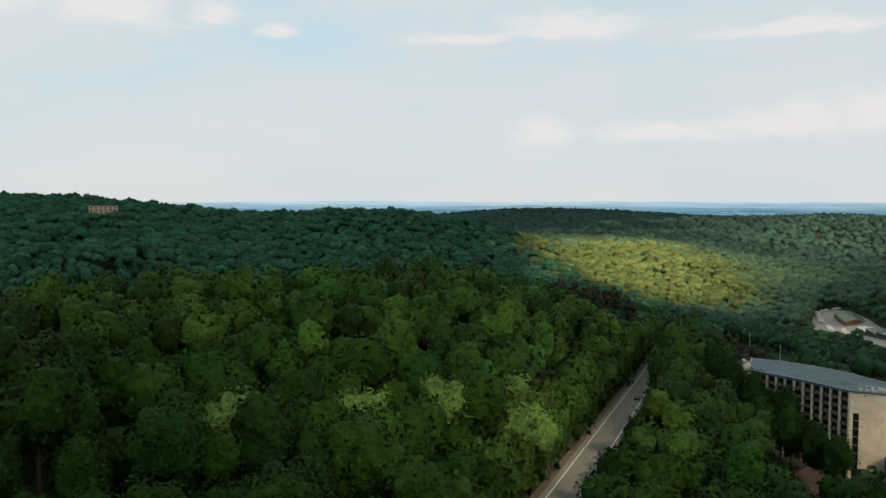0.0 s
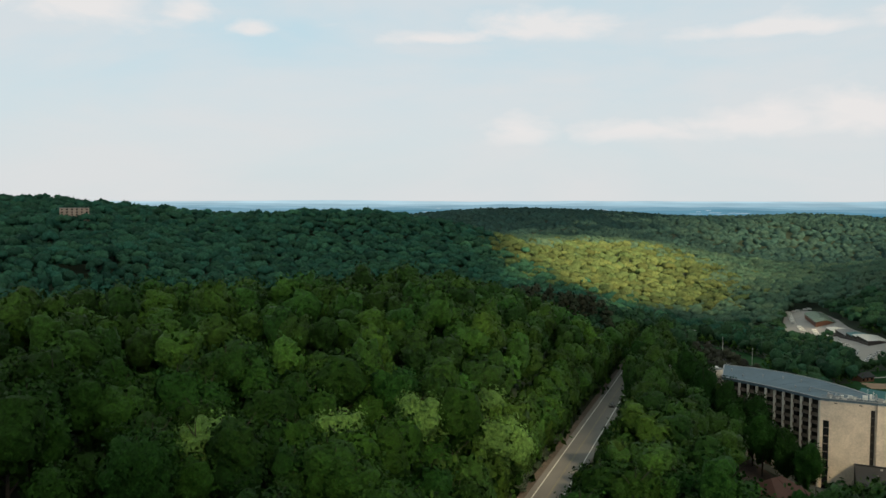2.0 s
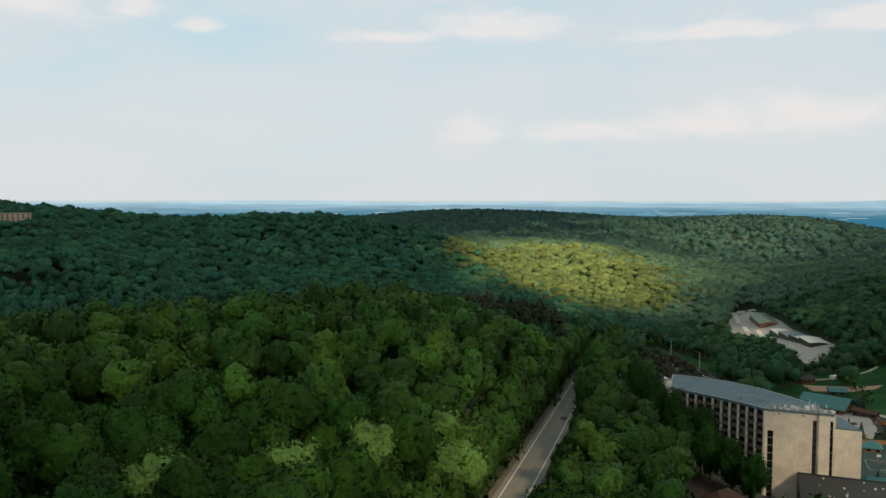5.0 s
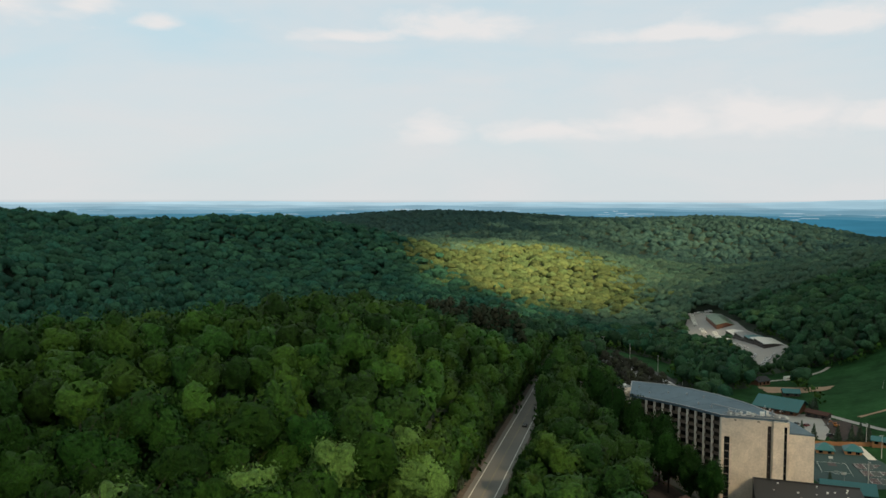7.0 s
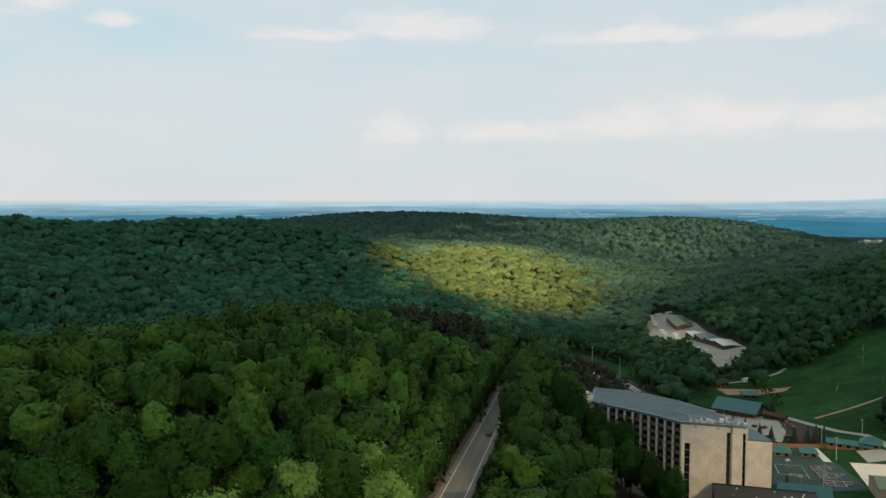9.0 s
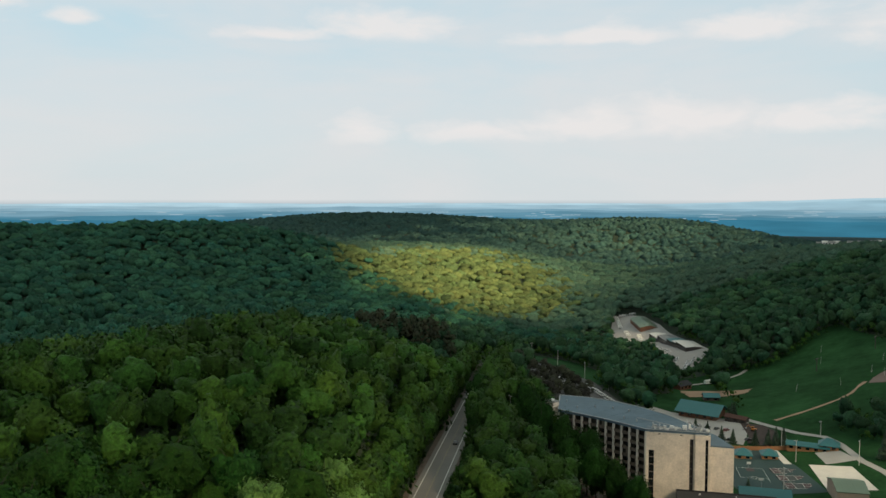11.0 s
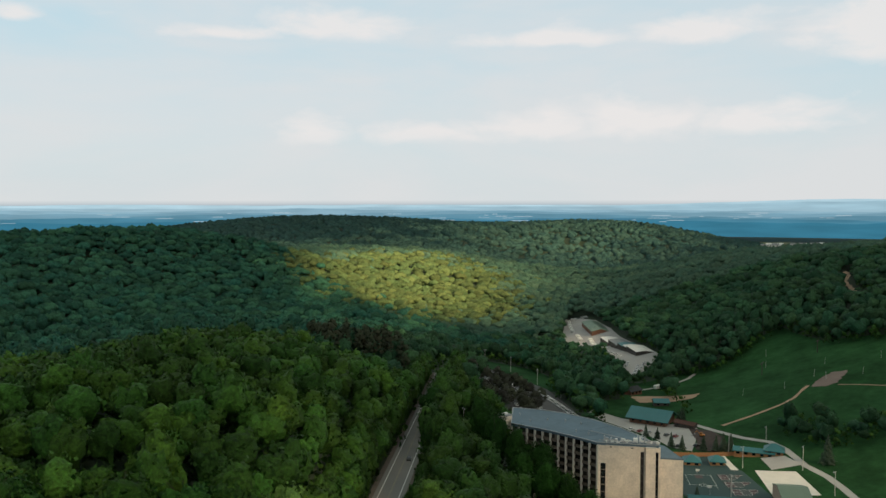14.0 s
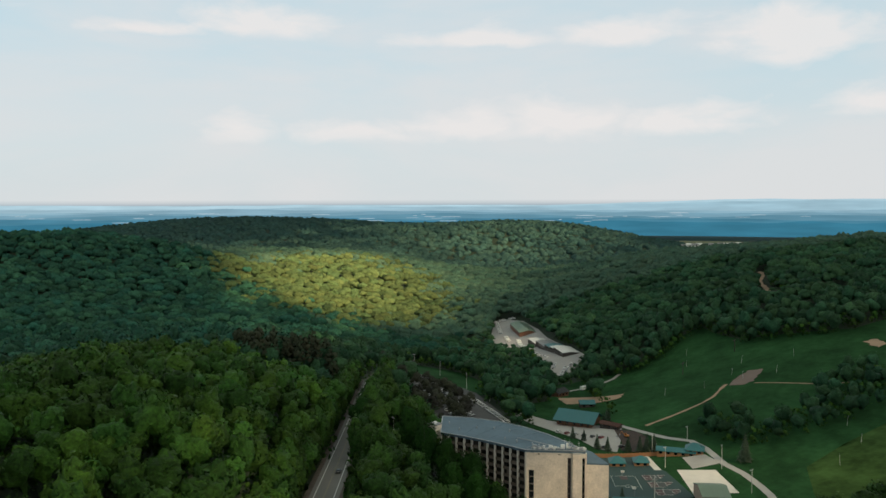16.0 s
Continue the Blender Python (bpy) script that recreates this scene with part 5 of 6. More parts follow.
for i in range(9):
    t_ = (i + 0.5) / 9
    p = along(HOTEL_OUT, t_).lerp(along(HOTEL_IN, t_), r8.uniform(0.25, 0.75))
    bm = bmesh.new()
    tube(bm, (p.x, p.y, T), (p.x, p.y, T + 0.7), 0.22, 0.22, 8)
    tube(bm, (p.x, p.y, T + 0.71), (p.x, p.y, T + 0.9), 0.34, 0.28, 8)
    tagged(part("roof_vent", bm, mat_grey), "round grey vent pipe on the hotel roof", "roof vent", "vents of the hotel roof")
bm = bmesh.new()
for i in range(14):
    u = 0.6 + i * 1.65
    tube(bm, front(u, -0.5, T), front(u, -0.5, T + 1.1), 0.05, 0.05, 5)
tube(bm, front(0.6, -0.5, T + 1.1), front(22.1, -0.5, T + 1.1), 0.06, 0.06, 5)
tube(bm, front(0.6, -0.5, T + 0.6), front(22.1, -0.5, T + 0.6), 0.05, 0.05, 5)
part("railing", bm, mat_grey, hotel, "grey metal railing along the roof edge")
bm = bmesh.new()
tube(bm, (144, 288, T + 0.4), front(12, -2.5, T + 0.9), 0.16, 0.16, 6)
tagged(part("roof_pipe", bm, mat_grey), "long grey pipe lying over the hotel roof", "pipe")
for u, o, hgt in ((15.0, -2.6, 4.2), (16.8, -3.0, 3.4), (20.4, -2.4, 3.0), (5.2, -2.2, 1.8)):
    bm = bmesh.new()
    tube(bm, front(u, o, T), front(u, o, T + hgt), 0.07, 0.04, 5)
    tube(bm, front(u - 0.5, o, T + hgt * 0.8), front(u + 0.5, o, T + hgt * 0.8), 0.04, 0.04, 4)
    tagged(part("antenna", bm, mat_white), "thin white aerial mast on the hotel roof", "antenna", "aerials")

# the dark annex in front of the end wall
ANNEX_TOP = 10.0
annex = thing("annex", "low dark brown annex with a flat tar roof", "building")


def aslab(name, mat, *a, parent=annex, label=""):
    return fslab(name, mat, *a, parent=parent, label=label)


aslab("body", mat_darkwall, 11.6, 46, 0.9, 33, -14, ANNEX_TOP - 0.6)
aroof = aslab("roof", mat_darkroof, 11.3, 46.3, 0.85, 33.3, ANNEX_TOP - 0.597, ANNEX_TOP, label="flat dark tar roof")
for o in (0.86, 33.0):
    aslab("parapet", mat_darkroof, 11.3, 46.3, o, o + 0.3, ANNEX_TOP + 0.003, ANNEX_TOP + 0.5, parent=aroof)
aslab("parapet", mat_darkroof, 11.3, 11.6, 1.2, 33.0, ANNEX_TOP + 0.003, ANNEX_TOP + 0.5, parent=aroof)
for i in range(9):
    o = 3 + i * 3.4
    for k in range(3):
        aslab("window", mat_glass, 11.52, 11.7, o, o + 1.7, ANNEX_TOP - 2.6 - k * 3.1, ANNEX_TOP - 1.0 - k * 3.1)
    aslab("pilaster", mat_joint, 11.35, 11.75, o - 0.9, o - 0.4, -14, ANNEX_TOP - 0.6)
rr = random.Random(5)
for i in range(22):
    u, o = rr.uniform(16, 44), rr.uniform(4, 30)
    sx, sy, sz = rr.uniform(0.25, 0.6), rr.uniform(0.25, 0.5), rr.uniform(0.25, 0.5)
    g = part("roof_vent", boxes((-sx / 2, -sy / 2, 0, sx / 2, sy / 2, sz), (-sx / 2 - 0.08, -sy / 2 - 0.08, sz, sx / 2 + 0.08, sy / 2 + 0.08, sz + 0.08)), mat_white if i % 3 else mat_grey)
    g.matrix_world = pose(*front(u, o, ANNEX_TOP), 0, 0, -26)
    tagged(g, "small pale metal vent on the tar roof", "roof vent", "vents of the annex")


# ---- other buildings ----
def gable_house(name, label, at, turn, w, d, eave, rise, wall, roofm, overhang=0.7, windows=True, hip=0.0, category="building", z=None, trim=None):
    """Walls, a pitched roof of two thick slopes, ridge along x."""
    base = h1(*at) if z is None else z
    t = thing(name, label, category, (at[0], at[1], base), turn)
    bm = bmesh.new()
    v = [bm.verts.new(p) for p in ((-w / 2, -d / 2, -2), (w / 2, -d / 2, -2), (w / 2, d / 2, -2), (-w / 2, d / 2, -2), (-w / 2, -d / 2, eave), (w / 2, -d / 2, eave), (w / 2, d / 2, eave), (-w / 2, d / 2, eave),
                                   (-w / 2 + hip, 0, eave + rise - 0.05), (w / 2 - hip, 0, eave + rise - 0.05))]
    for f in ((0, 1, 5, 4), (1, 2, 6, 9, 5) if not hip else (1, 2, 6, 5), (2, 3, 7, 6), (3, 0, 4, 8, 7) if not hip else (3, 0, 4, 7)):
        bm.faces.new([v[i] for i in f])
    walls = part("wall", bm, wall, t)
    bm = bmesh.new()
    o = overhang
    k = rise / (d / 2)
    ez = eave - o * k
    lo = [(-w / 2 - o, -d / 2 - o, ez), (w / 2 + o, -d / 2 - o, ez), (w / 2 + o, d / 2 + o, ez), (-w / 2 - o, d / 2 + o, ez), (-w / 2 - o + hip * 1.05, 0, eave + rise), (w / 2 + o - hip * 1.05, 0, eave + rise)]
    a = [bm.verts.new(p) for p in lo]
    b = [bm.verts.new((p[0], p[1], p[2] + 0.3)) for p in lo]
    for q, flip in ((a, True), (b, False)):
        for f in ((0, 1, 5, 4), (2, 3, 4, 5)) + (((1, 2, 5), (3, 0, 4)) if hip else ()):
            bm.faces.new([q[i] for i in (f[::-1] if flip else f)])
    for i, j in ((0, 1), (1, 2), (2, 3), (3, 0)) if hip else ((0, 1), (1, 5), (5, 2), (2, 3), (3, 4), (4, 0)):
        bm.faces.new((a[i], a[j], b[j], b[i]))
    roofo = part("roof", bm, roofm, t)
    # standing seams
    for i in range(1, int(w / 2.4)):
        x = -w / 2 + i * w / int(w / 2.4)
        if abs(x) > w / 2 - hip:
            continue
        bm = bmesh.new()
        for s in (-1, 1):
            tube(bm, (x, s * (d / 2 + o), ez + 0.32), (x, 0.02 * s, eave + rise + 0.32), 0.06, 0.06, 4)
        part("seam", bm, roofm, roofo)
    if windows:
        n = max(2, int(w / 4))
        for i in range(n):
            x = -w / 2 + (i + 0.5) * w / n
            for s in (-1, 1):
                part("window", boxes((x - 0.9, s * d / 2 - 0.06, eave * 0.35, x + 0.9, s * d / 2 + 0.06, eave * 0.8)), mat_glass, t)
    if trim:
        for s in (-1, 1):
            part("fascia", boxes((-w / 2 - o, s * (d / 2 + o) - 0.06, ez - 0.15, w / 2 + o, s * (d / 2 + o) + 0.06, ez + 0.15)), trim, roofo)
    return t


gable_house("lodge", "long lodge with a teal metal roof and red-brown siding", (273.5, 456), -50, 23.5, 18, 4.6, 4.2, mat_redwood, mat_teal, 2.2, hip=0.0, trim=mat_joint)
gable_house("lodge_shed", "low brown shed beside the teal-roofed lodge", (284, 434), -60, 13, 5, 3.0, 1.2, mat_darkwall, mat_brownroof)
gable_house("house", "brown-shingled house among trees below the road", (107, 233), 30, 15, 13, 4.5, 4.2, mat_darkwall, mat_brownroof, hip=5.5)
gable_house("cafe", "low orange timber cafe with a teal roof", (280, 363.5), -40, 20, 6, 2.8, 1.3, mat_orange, mat_teal, 0.7)
gable_house("cafe_hall", "small hall with a peaked teal roof and orange timber wall", (288.8, 358.5), -40, 9, 8, 3.0, 2.6, mat_orange, mat_teal, 0.8, hip=4.0)
gable_house("pavilion", "small pavilion with a teal hipped roof over orange timber", (244, 367), -28, 8, 8, 2.6, 2.4, mat_orange, mat_teal, 0.6, hip=3.8)
gable_house("pavilion", "small pavilion with a teal hipped roof over orange timber", (255.5, 361.5), -28, 7.5, 7.5, 2.6, 2.2, mat_orange, mat_teal, 0.6, hip=3.6)
gable_house("sage_hall", "plain hall with a pale sage green sheet roof", (249, 297), -26, 12.5, 18, 5.5, 2.4, mat_tan, mat_sage, 0.3, windows=False)
gable_house("low_hall", "low hall with a teal metal roof beside the courts", (208, 297), -28, 20, 11, 4.0, 2.8, mat_darkwall, mat_teal, 0.6)
gable_house("hut", "brown timber hut at the foot of the slope", (307, 541), 20, 12, 9, 3.6, 2.2, mat_redwood, mat_darkroof)
gable_house("hut", "small hut with a teal roof behind the lodge", (303, 494), -20, 10, 7, 3.0, 1.8, mat_darkwall, mat_teal)
gable_house("long_shed", "long shed with a sage green roof in the valley car park", (459, 899), 73, 74, 21, 3.8, 2.6, mat_redwood, mat_sage)
for k0, k1, m, txt in ((0.0, 33.5, mat_whiteroof, "white"), (34, 69.5, mat_greyroof, "grey"), (70, 89.5, mat_teal, "teal"), (90, 102.5, mat_whiteroof, "white"), (103, 136, mat_whiteroof, "white patched")):
    k = (k0 + k1) / 2
    gable_house("store_shed", "low shed with a %s sheet roof in a row" % txt, (416 - 0.23 * k + 9, 804 - 0.973 * k - 2), 76.7, k1 - k0, 17, 3.3, 0.9, mat_darkwall, m, 0.2)


# ridge flats and the houses on the far hill
def block(name, label, at, turn, w, d, storeys, wall, z=None):
    base = h1(*at) if z is None else z
    t = thing(name, label, "building", (at[0], at[1], base), turn)
    hgt = storeys * 3.0
    part("wall", boxes((-w / 2, -d / 2, -3, w / 2, d / 2, hgt)), wall, t)
    part("roof", boxes((-w / 2 - 0.4, -d / 2 - 0.4, hgt, w / 2 + 0.4, d / 2 + 0.4, hgt + 0.5)), mat_greyroof, t)
    n = int(w / 4.5)
    for k in range(storeys):
        for i in range(n):
            x = -w / 2 + (i + 0.5) * w / n
            part("window", boxes((x - 1.0, -d / 2 - 0.08, k * 3 + 0.9, x + 1.0, -d / 2 + 0.1, k * 3 + 2.1)), mat_glass, t)
            part("balcony", boxes((x - 1.8, -d / 2 - 1.3, k * 3 + 0.05, x + 1.8, -d / 2 - 0.1, k * 3 + 0.55)), mat_tan, t)
    return t


block("flats", "tan brick block of flats on the wooded ridge", (-383, 906), 22, 30, 11, 4, mat_tan, z=79.5)


# ---- paths, courts, yards ----
ribbon("path", [(291, 437), (293, 413), (295, 393), (300, 376), (297, 360), (287, 333), (284, 315), (279, 299), (275, 288), (262, 262)], 3.6, mat_gravel, 0.42, "pale gravel path along the foot of the slope", "path")
ribbon("dirt_track", [(302, 422), (318, 424), (333, 425), (350, 427), (362, 430), (371, 436), (382, 442)], 2.6, mat_dirt, 0.42, "worn dirt track climbing the meadow", "track")
ribbon("slope_path", [(390, 424), (394, 412), (399, 396), (404, 380), (415, 366)], 1.0, mat_dirt, 0.42, "thin dirt trail across the meadow", "trail")
drape("bare_patch", [(380, 437), (388, 443), (398, 447), (409, 448), (413, 441), (402, 433), (393, 428), (385, 429)], mat_worn, 0.45, "bare dirt patch in the meadow", "dirt", step=6)
drape("bare_bank", [(294, 507), (305, 505), (312, 499), (333, 498), (345, 510), (336, 513), (326, 520), (315, 526), (301, 532)], mat_dirt, 0.45, "bare orange dirt bank at the foot of the slope", "dirt", step=6)
drape("top_scar", [(476, 402), (486, 402), (492, 416), (483, 420)], mat_dirt, 0.45, "bare scar in the grass high on the slope", "dirt", step=6)
ribbon("hill_track", TRACK, 4.0, mat_dirt, 0.5, "pale dirt track climbing the wooded hillside", "track")
ribbon("service_track", [(312, 548), (323, 554), (353, 561), (373, 567), (384, 574)], 3.4, mat_gravel, 0.42, "pale gravel service track", "track")
drape("plaza", [(250, 492), (258, 470), (264, 462), (278, 446), (292, 436), (286, 424), (268, 400), (258, 388), (252, 400), (254, 424), (247, 450), (238, 480)], mat_gravel, 0.42, "pale gravel yard in front of the lodge", "yard", step=7)
drape("dirt_yard", [(284, 431), (291, 418), (289, 403), (276, 383), (268, 379), (262, 390), (272, 404)], mat_leaf_litter, 0.47, "dark brown earth yard beside the lodge", "yard", step=6)
# the next sheet paints sunlight on the lower meadow
drape("dry_meadow", [(290, 277), (309, 300), (340, 306), (372, 308), (420, 290), (440, 250), (400, 226), (352, 214), (300, 236), (276, 258)], mat_sunlit_grass, 0.33, "grass low on the slope, sunlight painted in as yellow", "meadow", step=8)
drape("court_floor", [(238, 384), (262, 374), (258, 343), (246, 305), (206, 310), (214, 345)], mat_court_green, 0.44, "dark asphalt floor of the sport courts", "court", step=7)
drape("concrete_pad", [(264, 342), (278, 329), (266, 298), (248, 309)], mat_concrete, 0.50, "pale concrete pad beside the courts", "concrete pad", step=7)
drape("gravel_yard", [(279, 357), (290, 352), (287, 335), (271, 338)], mat_gravel, 0.44, "grey gravel yard by the cafe", "yard", step=6)
drape("walk_slab", [(264, 372), (267, 371), (257.5, 346), (254.5, 348)], mat_concrete, 0.54, "pale concrete walk between lawn and courts", "walk", step=6)
drape("step_slab", [(260, 376), (263, 375), (259, 366), (257, 367.5)], mat_concrete, 0.54, "short pale concrete walk by the pavilions", "walk", step=6)


def court(name, at, turn, label, w, d, mat):
    base = h1(*at) + 0.55
    t = thing(name, label, "sport court", (at[0], at[1], base), turn)
    part("surface", boxes((-w / 2, -d / 2, -0.6, w / 2, d / 2, 0.05)), mat, t)
    bm = bmesh.new()
    for x0, y0, x1, y1 in ((-w / 2 + 1, -d / 2 + 1, w / 2 - 1, -d / 2 + 1.12), (-w / 2 + 1, d / 2 - 1.12, w / 2 - 1, d / 2 - 1), (-w / 2 + 1, -d / 2 + 1.12, -w / 2 + 1.12, d / 2 - 1.12),
                           (w / 2 - 1.12, -d / 2 + 1.12, w / 2 - 1, d / 2 - 1.12), (-w / 2 + 1.12, -0.06, w / 2 - 1.12, 0.06)):
        box(bm, x0, y0, 0.05, x1, y1, 0.07)
    part("lines", bm, mat_paint, t, "white painted court lines")
    bm = bmesh.new()
    for i in range(20):
        a, b = i * math.tau / 20, (i + 1) * math.tau / 20
        tube(bm, (1.8 * math.cos(a), 1.8 * math.sin(a), 0.07), (1.8 * math.cos(b), 1.8 * math.sin(b), 0.07), 0.06, 0.06, 4)
    part("centre_ring", bm, mat_paint, t)
    for s in (-1, 1):
        part("key", boxes((-1.8, s * (d / 2 - 3.6) - 2.4, 0.05, 1.8, s * (d / 2 - 3.6) + 2.4, 0.065)), mat_court_red, t)
    return t


court("basketball_court", (226.5, 331), -24, "dark green basketball court with white lines", 14.5, 31, mat_court_green)
for i in range(3):
    c = Vector((247.2, 337.2)).lerp(Vector((239.0, 315.6)), i / 2)
    t = thing("shuffle_court", "small dark court with red bays and white lines", "sport court", (c.x, c.y, h1(c.x, c.y) + 0.55), -20, "small courts")
    part("surface", boxes((-6.5, -4.0, -0.6, 6.5, 4.0, 0.05)), mat_dark_asphalt, t)
    for x0, x1 in ((-5.9, -2.2), (2.2, 5.9)):
        part("bay", boxes((x0, -3.4, 0.05, x1, 3.4, 0.064)), mat_court_red, t, "dull red painted bay")
    bm = bmesh.new()
    for x0, y0, x1, y1 in ((-6.0, -3.5, 6.0, -3.38), (-6.0, 3.38, 6.0, 3.5), (-6.0, -3.38, -5.88, 3.38), (5.88, -3.38, 6.0, 3.38), (-2.2, -3.38, -2.08, 3.38), (2.08, -3.38, 2.2, 3.38), (-5.88, -0.06, -2.2, 0.06), (2.2, -0.06, 5.88, 0.06)):
        box(bm, x0, y0, 0.066, x1, y1, 0.08)
    part("lines", bm, mat_paint, t, "white painted court lines")

def hoop(at, turn):
    t = thing("basketball_hoop", "basketball hoop with a white backboard on a grey post", "hoop", (*at, h1(*at) + 0.55), turn, "hoops of the court")
    bm = bmesh.new()
    tube(bm, (0, 0, -0.5), (0, 0, 3.3), 0.10, 0.08, 7)
    tube(bm, (0, 0, 3.25), (0, 1.2, 3.45), 0.06, 0.05, 5)
    part("post", bm, mat_grey, t)
    part("backboard", boxes((-0.95, 1.2, 2.9, 0.95, 1.28, 4.1), bevel=0.02), mat_white, t)
    bm = bmesh.new()
    for i in range(12):
        a, b = i * math.tau / 12, (i + 1) * math.tau / 12
        tube(bm, (0.23 * math.cos(a), 1.56 + 0.23 * math.sin(a), 3.05), (0.23 * math.cos(b), 1.56 + 0.23 * math.sin(b), 3.05), 0.02, 0.02, 4)
    part("rim", bm, mat_orange, t)


hoop((232.6, 345.2), 156)
hoop((220.4, 316.8), -24)


def excavator(at, turn):
    t = thing("excavator", "small orange excavator standing on the brown earth yard", "excavator", (*at, h1(*at) + 0.5), turn)
    for y in (-0.85, 0.85):
        part("crawler", boxes((-1.5, y - 0.22, 0.0, 1.5, y + 0.22, 0.7), bevel=0.16), mat_tyre, t)
    part("deck", boxes((-1.5, -1.0, 0.72, 1.2, 1.0, 1.5), bevel=0.08), mat_machine, t)
    cab = part("cab", boxes((-0.1, 0.0, 1.51, 1.2, 0.95, 2.7), bevel=0.08), mat_machine, t)
    part("window", boxes((0.05, 0.955, 1.8, 1.1, 0.975, 2.55)), mat_glass, cab)
    bm = bmesh.new()
    tube(bm, (1.2, -0.3, 1.3), (2.9, -0.3, 3.2), 0.18, 0.14, 6)
    tube(bm, (2.9, -0.3, 3.2), (4.2, -0.3, 1.5), 0.14, 0.10, 6)
    part("boom", bm, mat_machine, t)
    part("bucket", boxes((3.9, -0.65, 0.8, 4.6, 0.05, 1.5), bevel=0.12), mat_grey, t)


excavator((279.8, 410.5), 140)

# timber fence behind the courts
fence = thing("fence", "long orange timber fence behind the courts", "fence")
a, b = Vector((236, 387, 0)), Vector((272, 369, 0))
n = 20
for i in range(n):
    p, q = a.lerp(b, i / n), a.lerp(b, (i + 1) / n)
    z = h1(p.x, p.y)
    turn = math.degrees(math.atan2((q - p).y, (q - p).x))
    o = part("board", boxes((0, -0.06, 0.15, (q - p).length - 0.05, 0.06, 2.4)), mat_orange, fence)
    o.matrix_local = pose(p.x, p.y, z + 0.2, 0, 0, turn)
    o = part("post", boxes((-0.12, -0.15, 0, 0.08, 0.15, 2.7)), mat_orange, fence)
    o.matrix_local = pose(p.x, p.y, z + 0.2, 0, 0, turn)


# ---- lamps and poles ----
def light_pole(at, hgt, arms=2, label="tall grey floodlight pole with two lamp heads", group="parking lamps", sink=0.0):
    z = h1(*at)
    t = thing("street_lamp", label, "lamp post", (at[0], at[1], z), rr.uniform(0, 90), group)
    bm = bmesh.new()
    tube(bm, (0, 0, -0.5), (0, 0, hgt), 0.20, 0.11, 7)
    part("pole", bm, mat_pole, t)
    bm = bmesh.new()
    tube(bm, (-1.1, 0, hgt - 0.1), (1.1, 0, hgt - 0.1), 0.07, 0.07, 5)
    part("arm", bm, mat_pole, t)
    for s in (-1, 1)[:arms]:
        part("lamp_head", boxes((s * 1.1 - 0.45, -0.3, hgt - 0.35, s * 1.1 + 0.45, 0.3, hgt + 0.05), bevel=0.05), mat_grey, t)
    return t


for p in ((234, 670), (260, 673), (238, 561), (240, 523), (198, 690), (180, 640), (236, 612)):
    light_pole(p, 12.0)
for p, hh in (((270, 371.5), 12), ((262, 349), 11.5), ((282, 329), 12.5), ((270.5, 295), 11.5), ((226, 309), 12), ((299, 378), 9)):
    light_pole(p, hh, 1, "grey court lamp post with a single head", "court lamps")
for p in ((109, 365), (113, 354), (122, 330), (90, 258)):
    light_pole(p, 13, 2, "wooden utility pole with a crossarm beside the road", "utility poles")
for p, lean in (((352, 470), 6), ((372, 452), -4), ((398, 455), 3), ((420, 470), 5), ((395, 440), -6), ((410, 425), 4), ((440, 440), -3), ((345, 300), 5), ((320, 290), -4), ((360, 322), 3), ((410, 520), 2), ((430, 545), 0)):
    z = h1(*p)
    t = thing("snow_gun_pole", "thin pale snow-making pole standing in the meadow", "pole", (*p, z), 0, "snow-making poles")
    bm = bmesh.new()
    tube(bm, (0, 0, -0.5), (lean * 0.12, 0, 5.0), 0.10, 0.06, 6)
    part("pole", bm, mat_pole, t)
    bm = bmesh.new()
    tube(bm, (lean * 0.12, 0, 4.9), (lean * 0.12 + 0.6, 0, 5.5), 0.09, 0.05, 5)
    part("nozzle", bm, mat_grey, t)
for p in ((440, 500), (470, 520), (395, 505), (500, 545)):
    z = h1(*p)
    t = thing("lift_tower", "dark steel ski lift tower with a crossarm", "lift tower", (*p, z), 40, "ski lift towers")
    bm = bmesh.new()
    tube(bm, (0, 0, -0.5), (0, 0, 9.5), 0.35, 0.25, 8)
    part("mast", bm, mat_darkwall, t)
    part("crossarm", boxes((-3, -0.2, 9.2, 3, 0.2, 9.6)), mat_darkwall, t)
    for s in (-1, 1):
        part("sheave", boxes((s * 3 - 0.3, -1.0, 8.9, s * 3 + 0.3, 1.0, 9.2)), mat_darkwall, t)


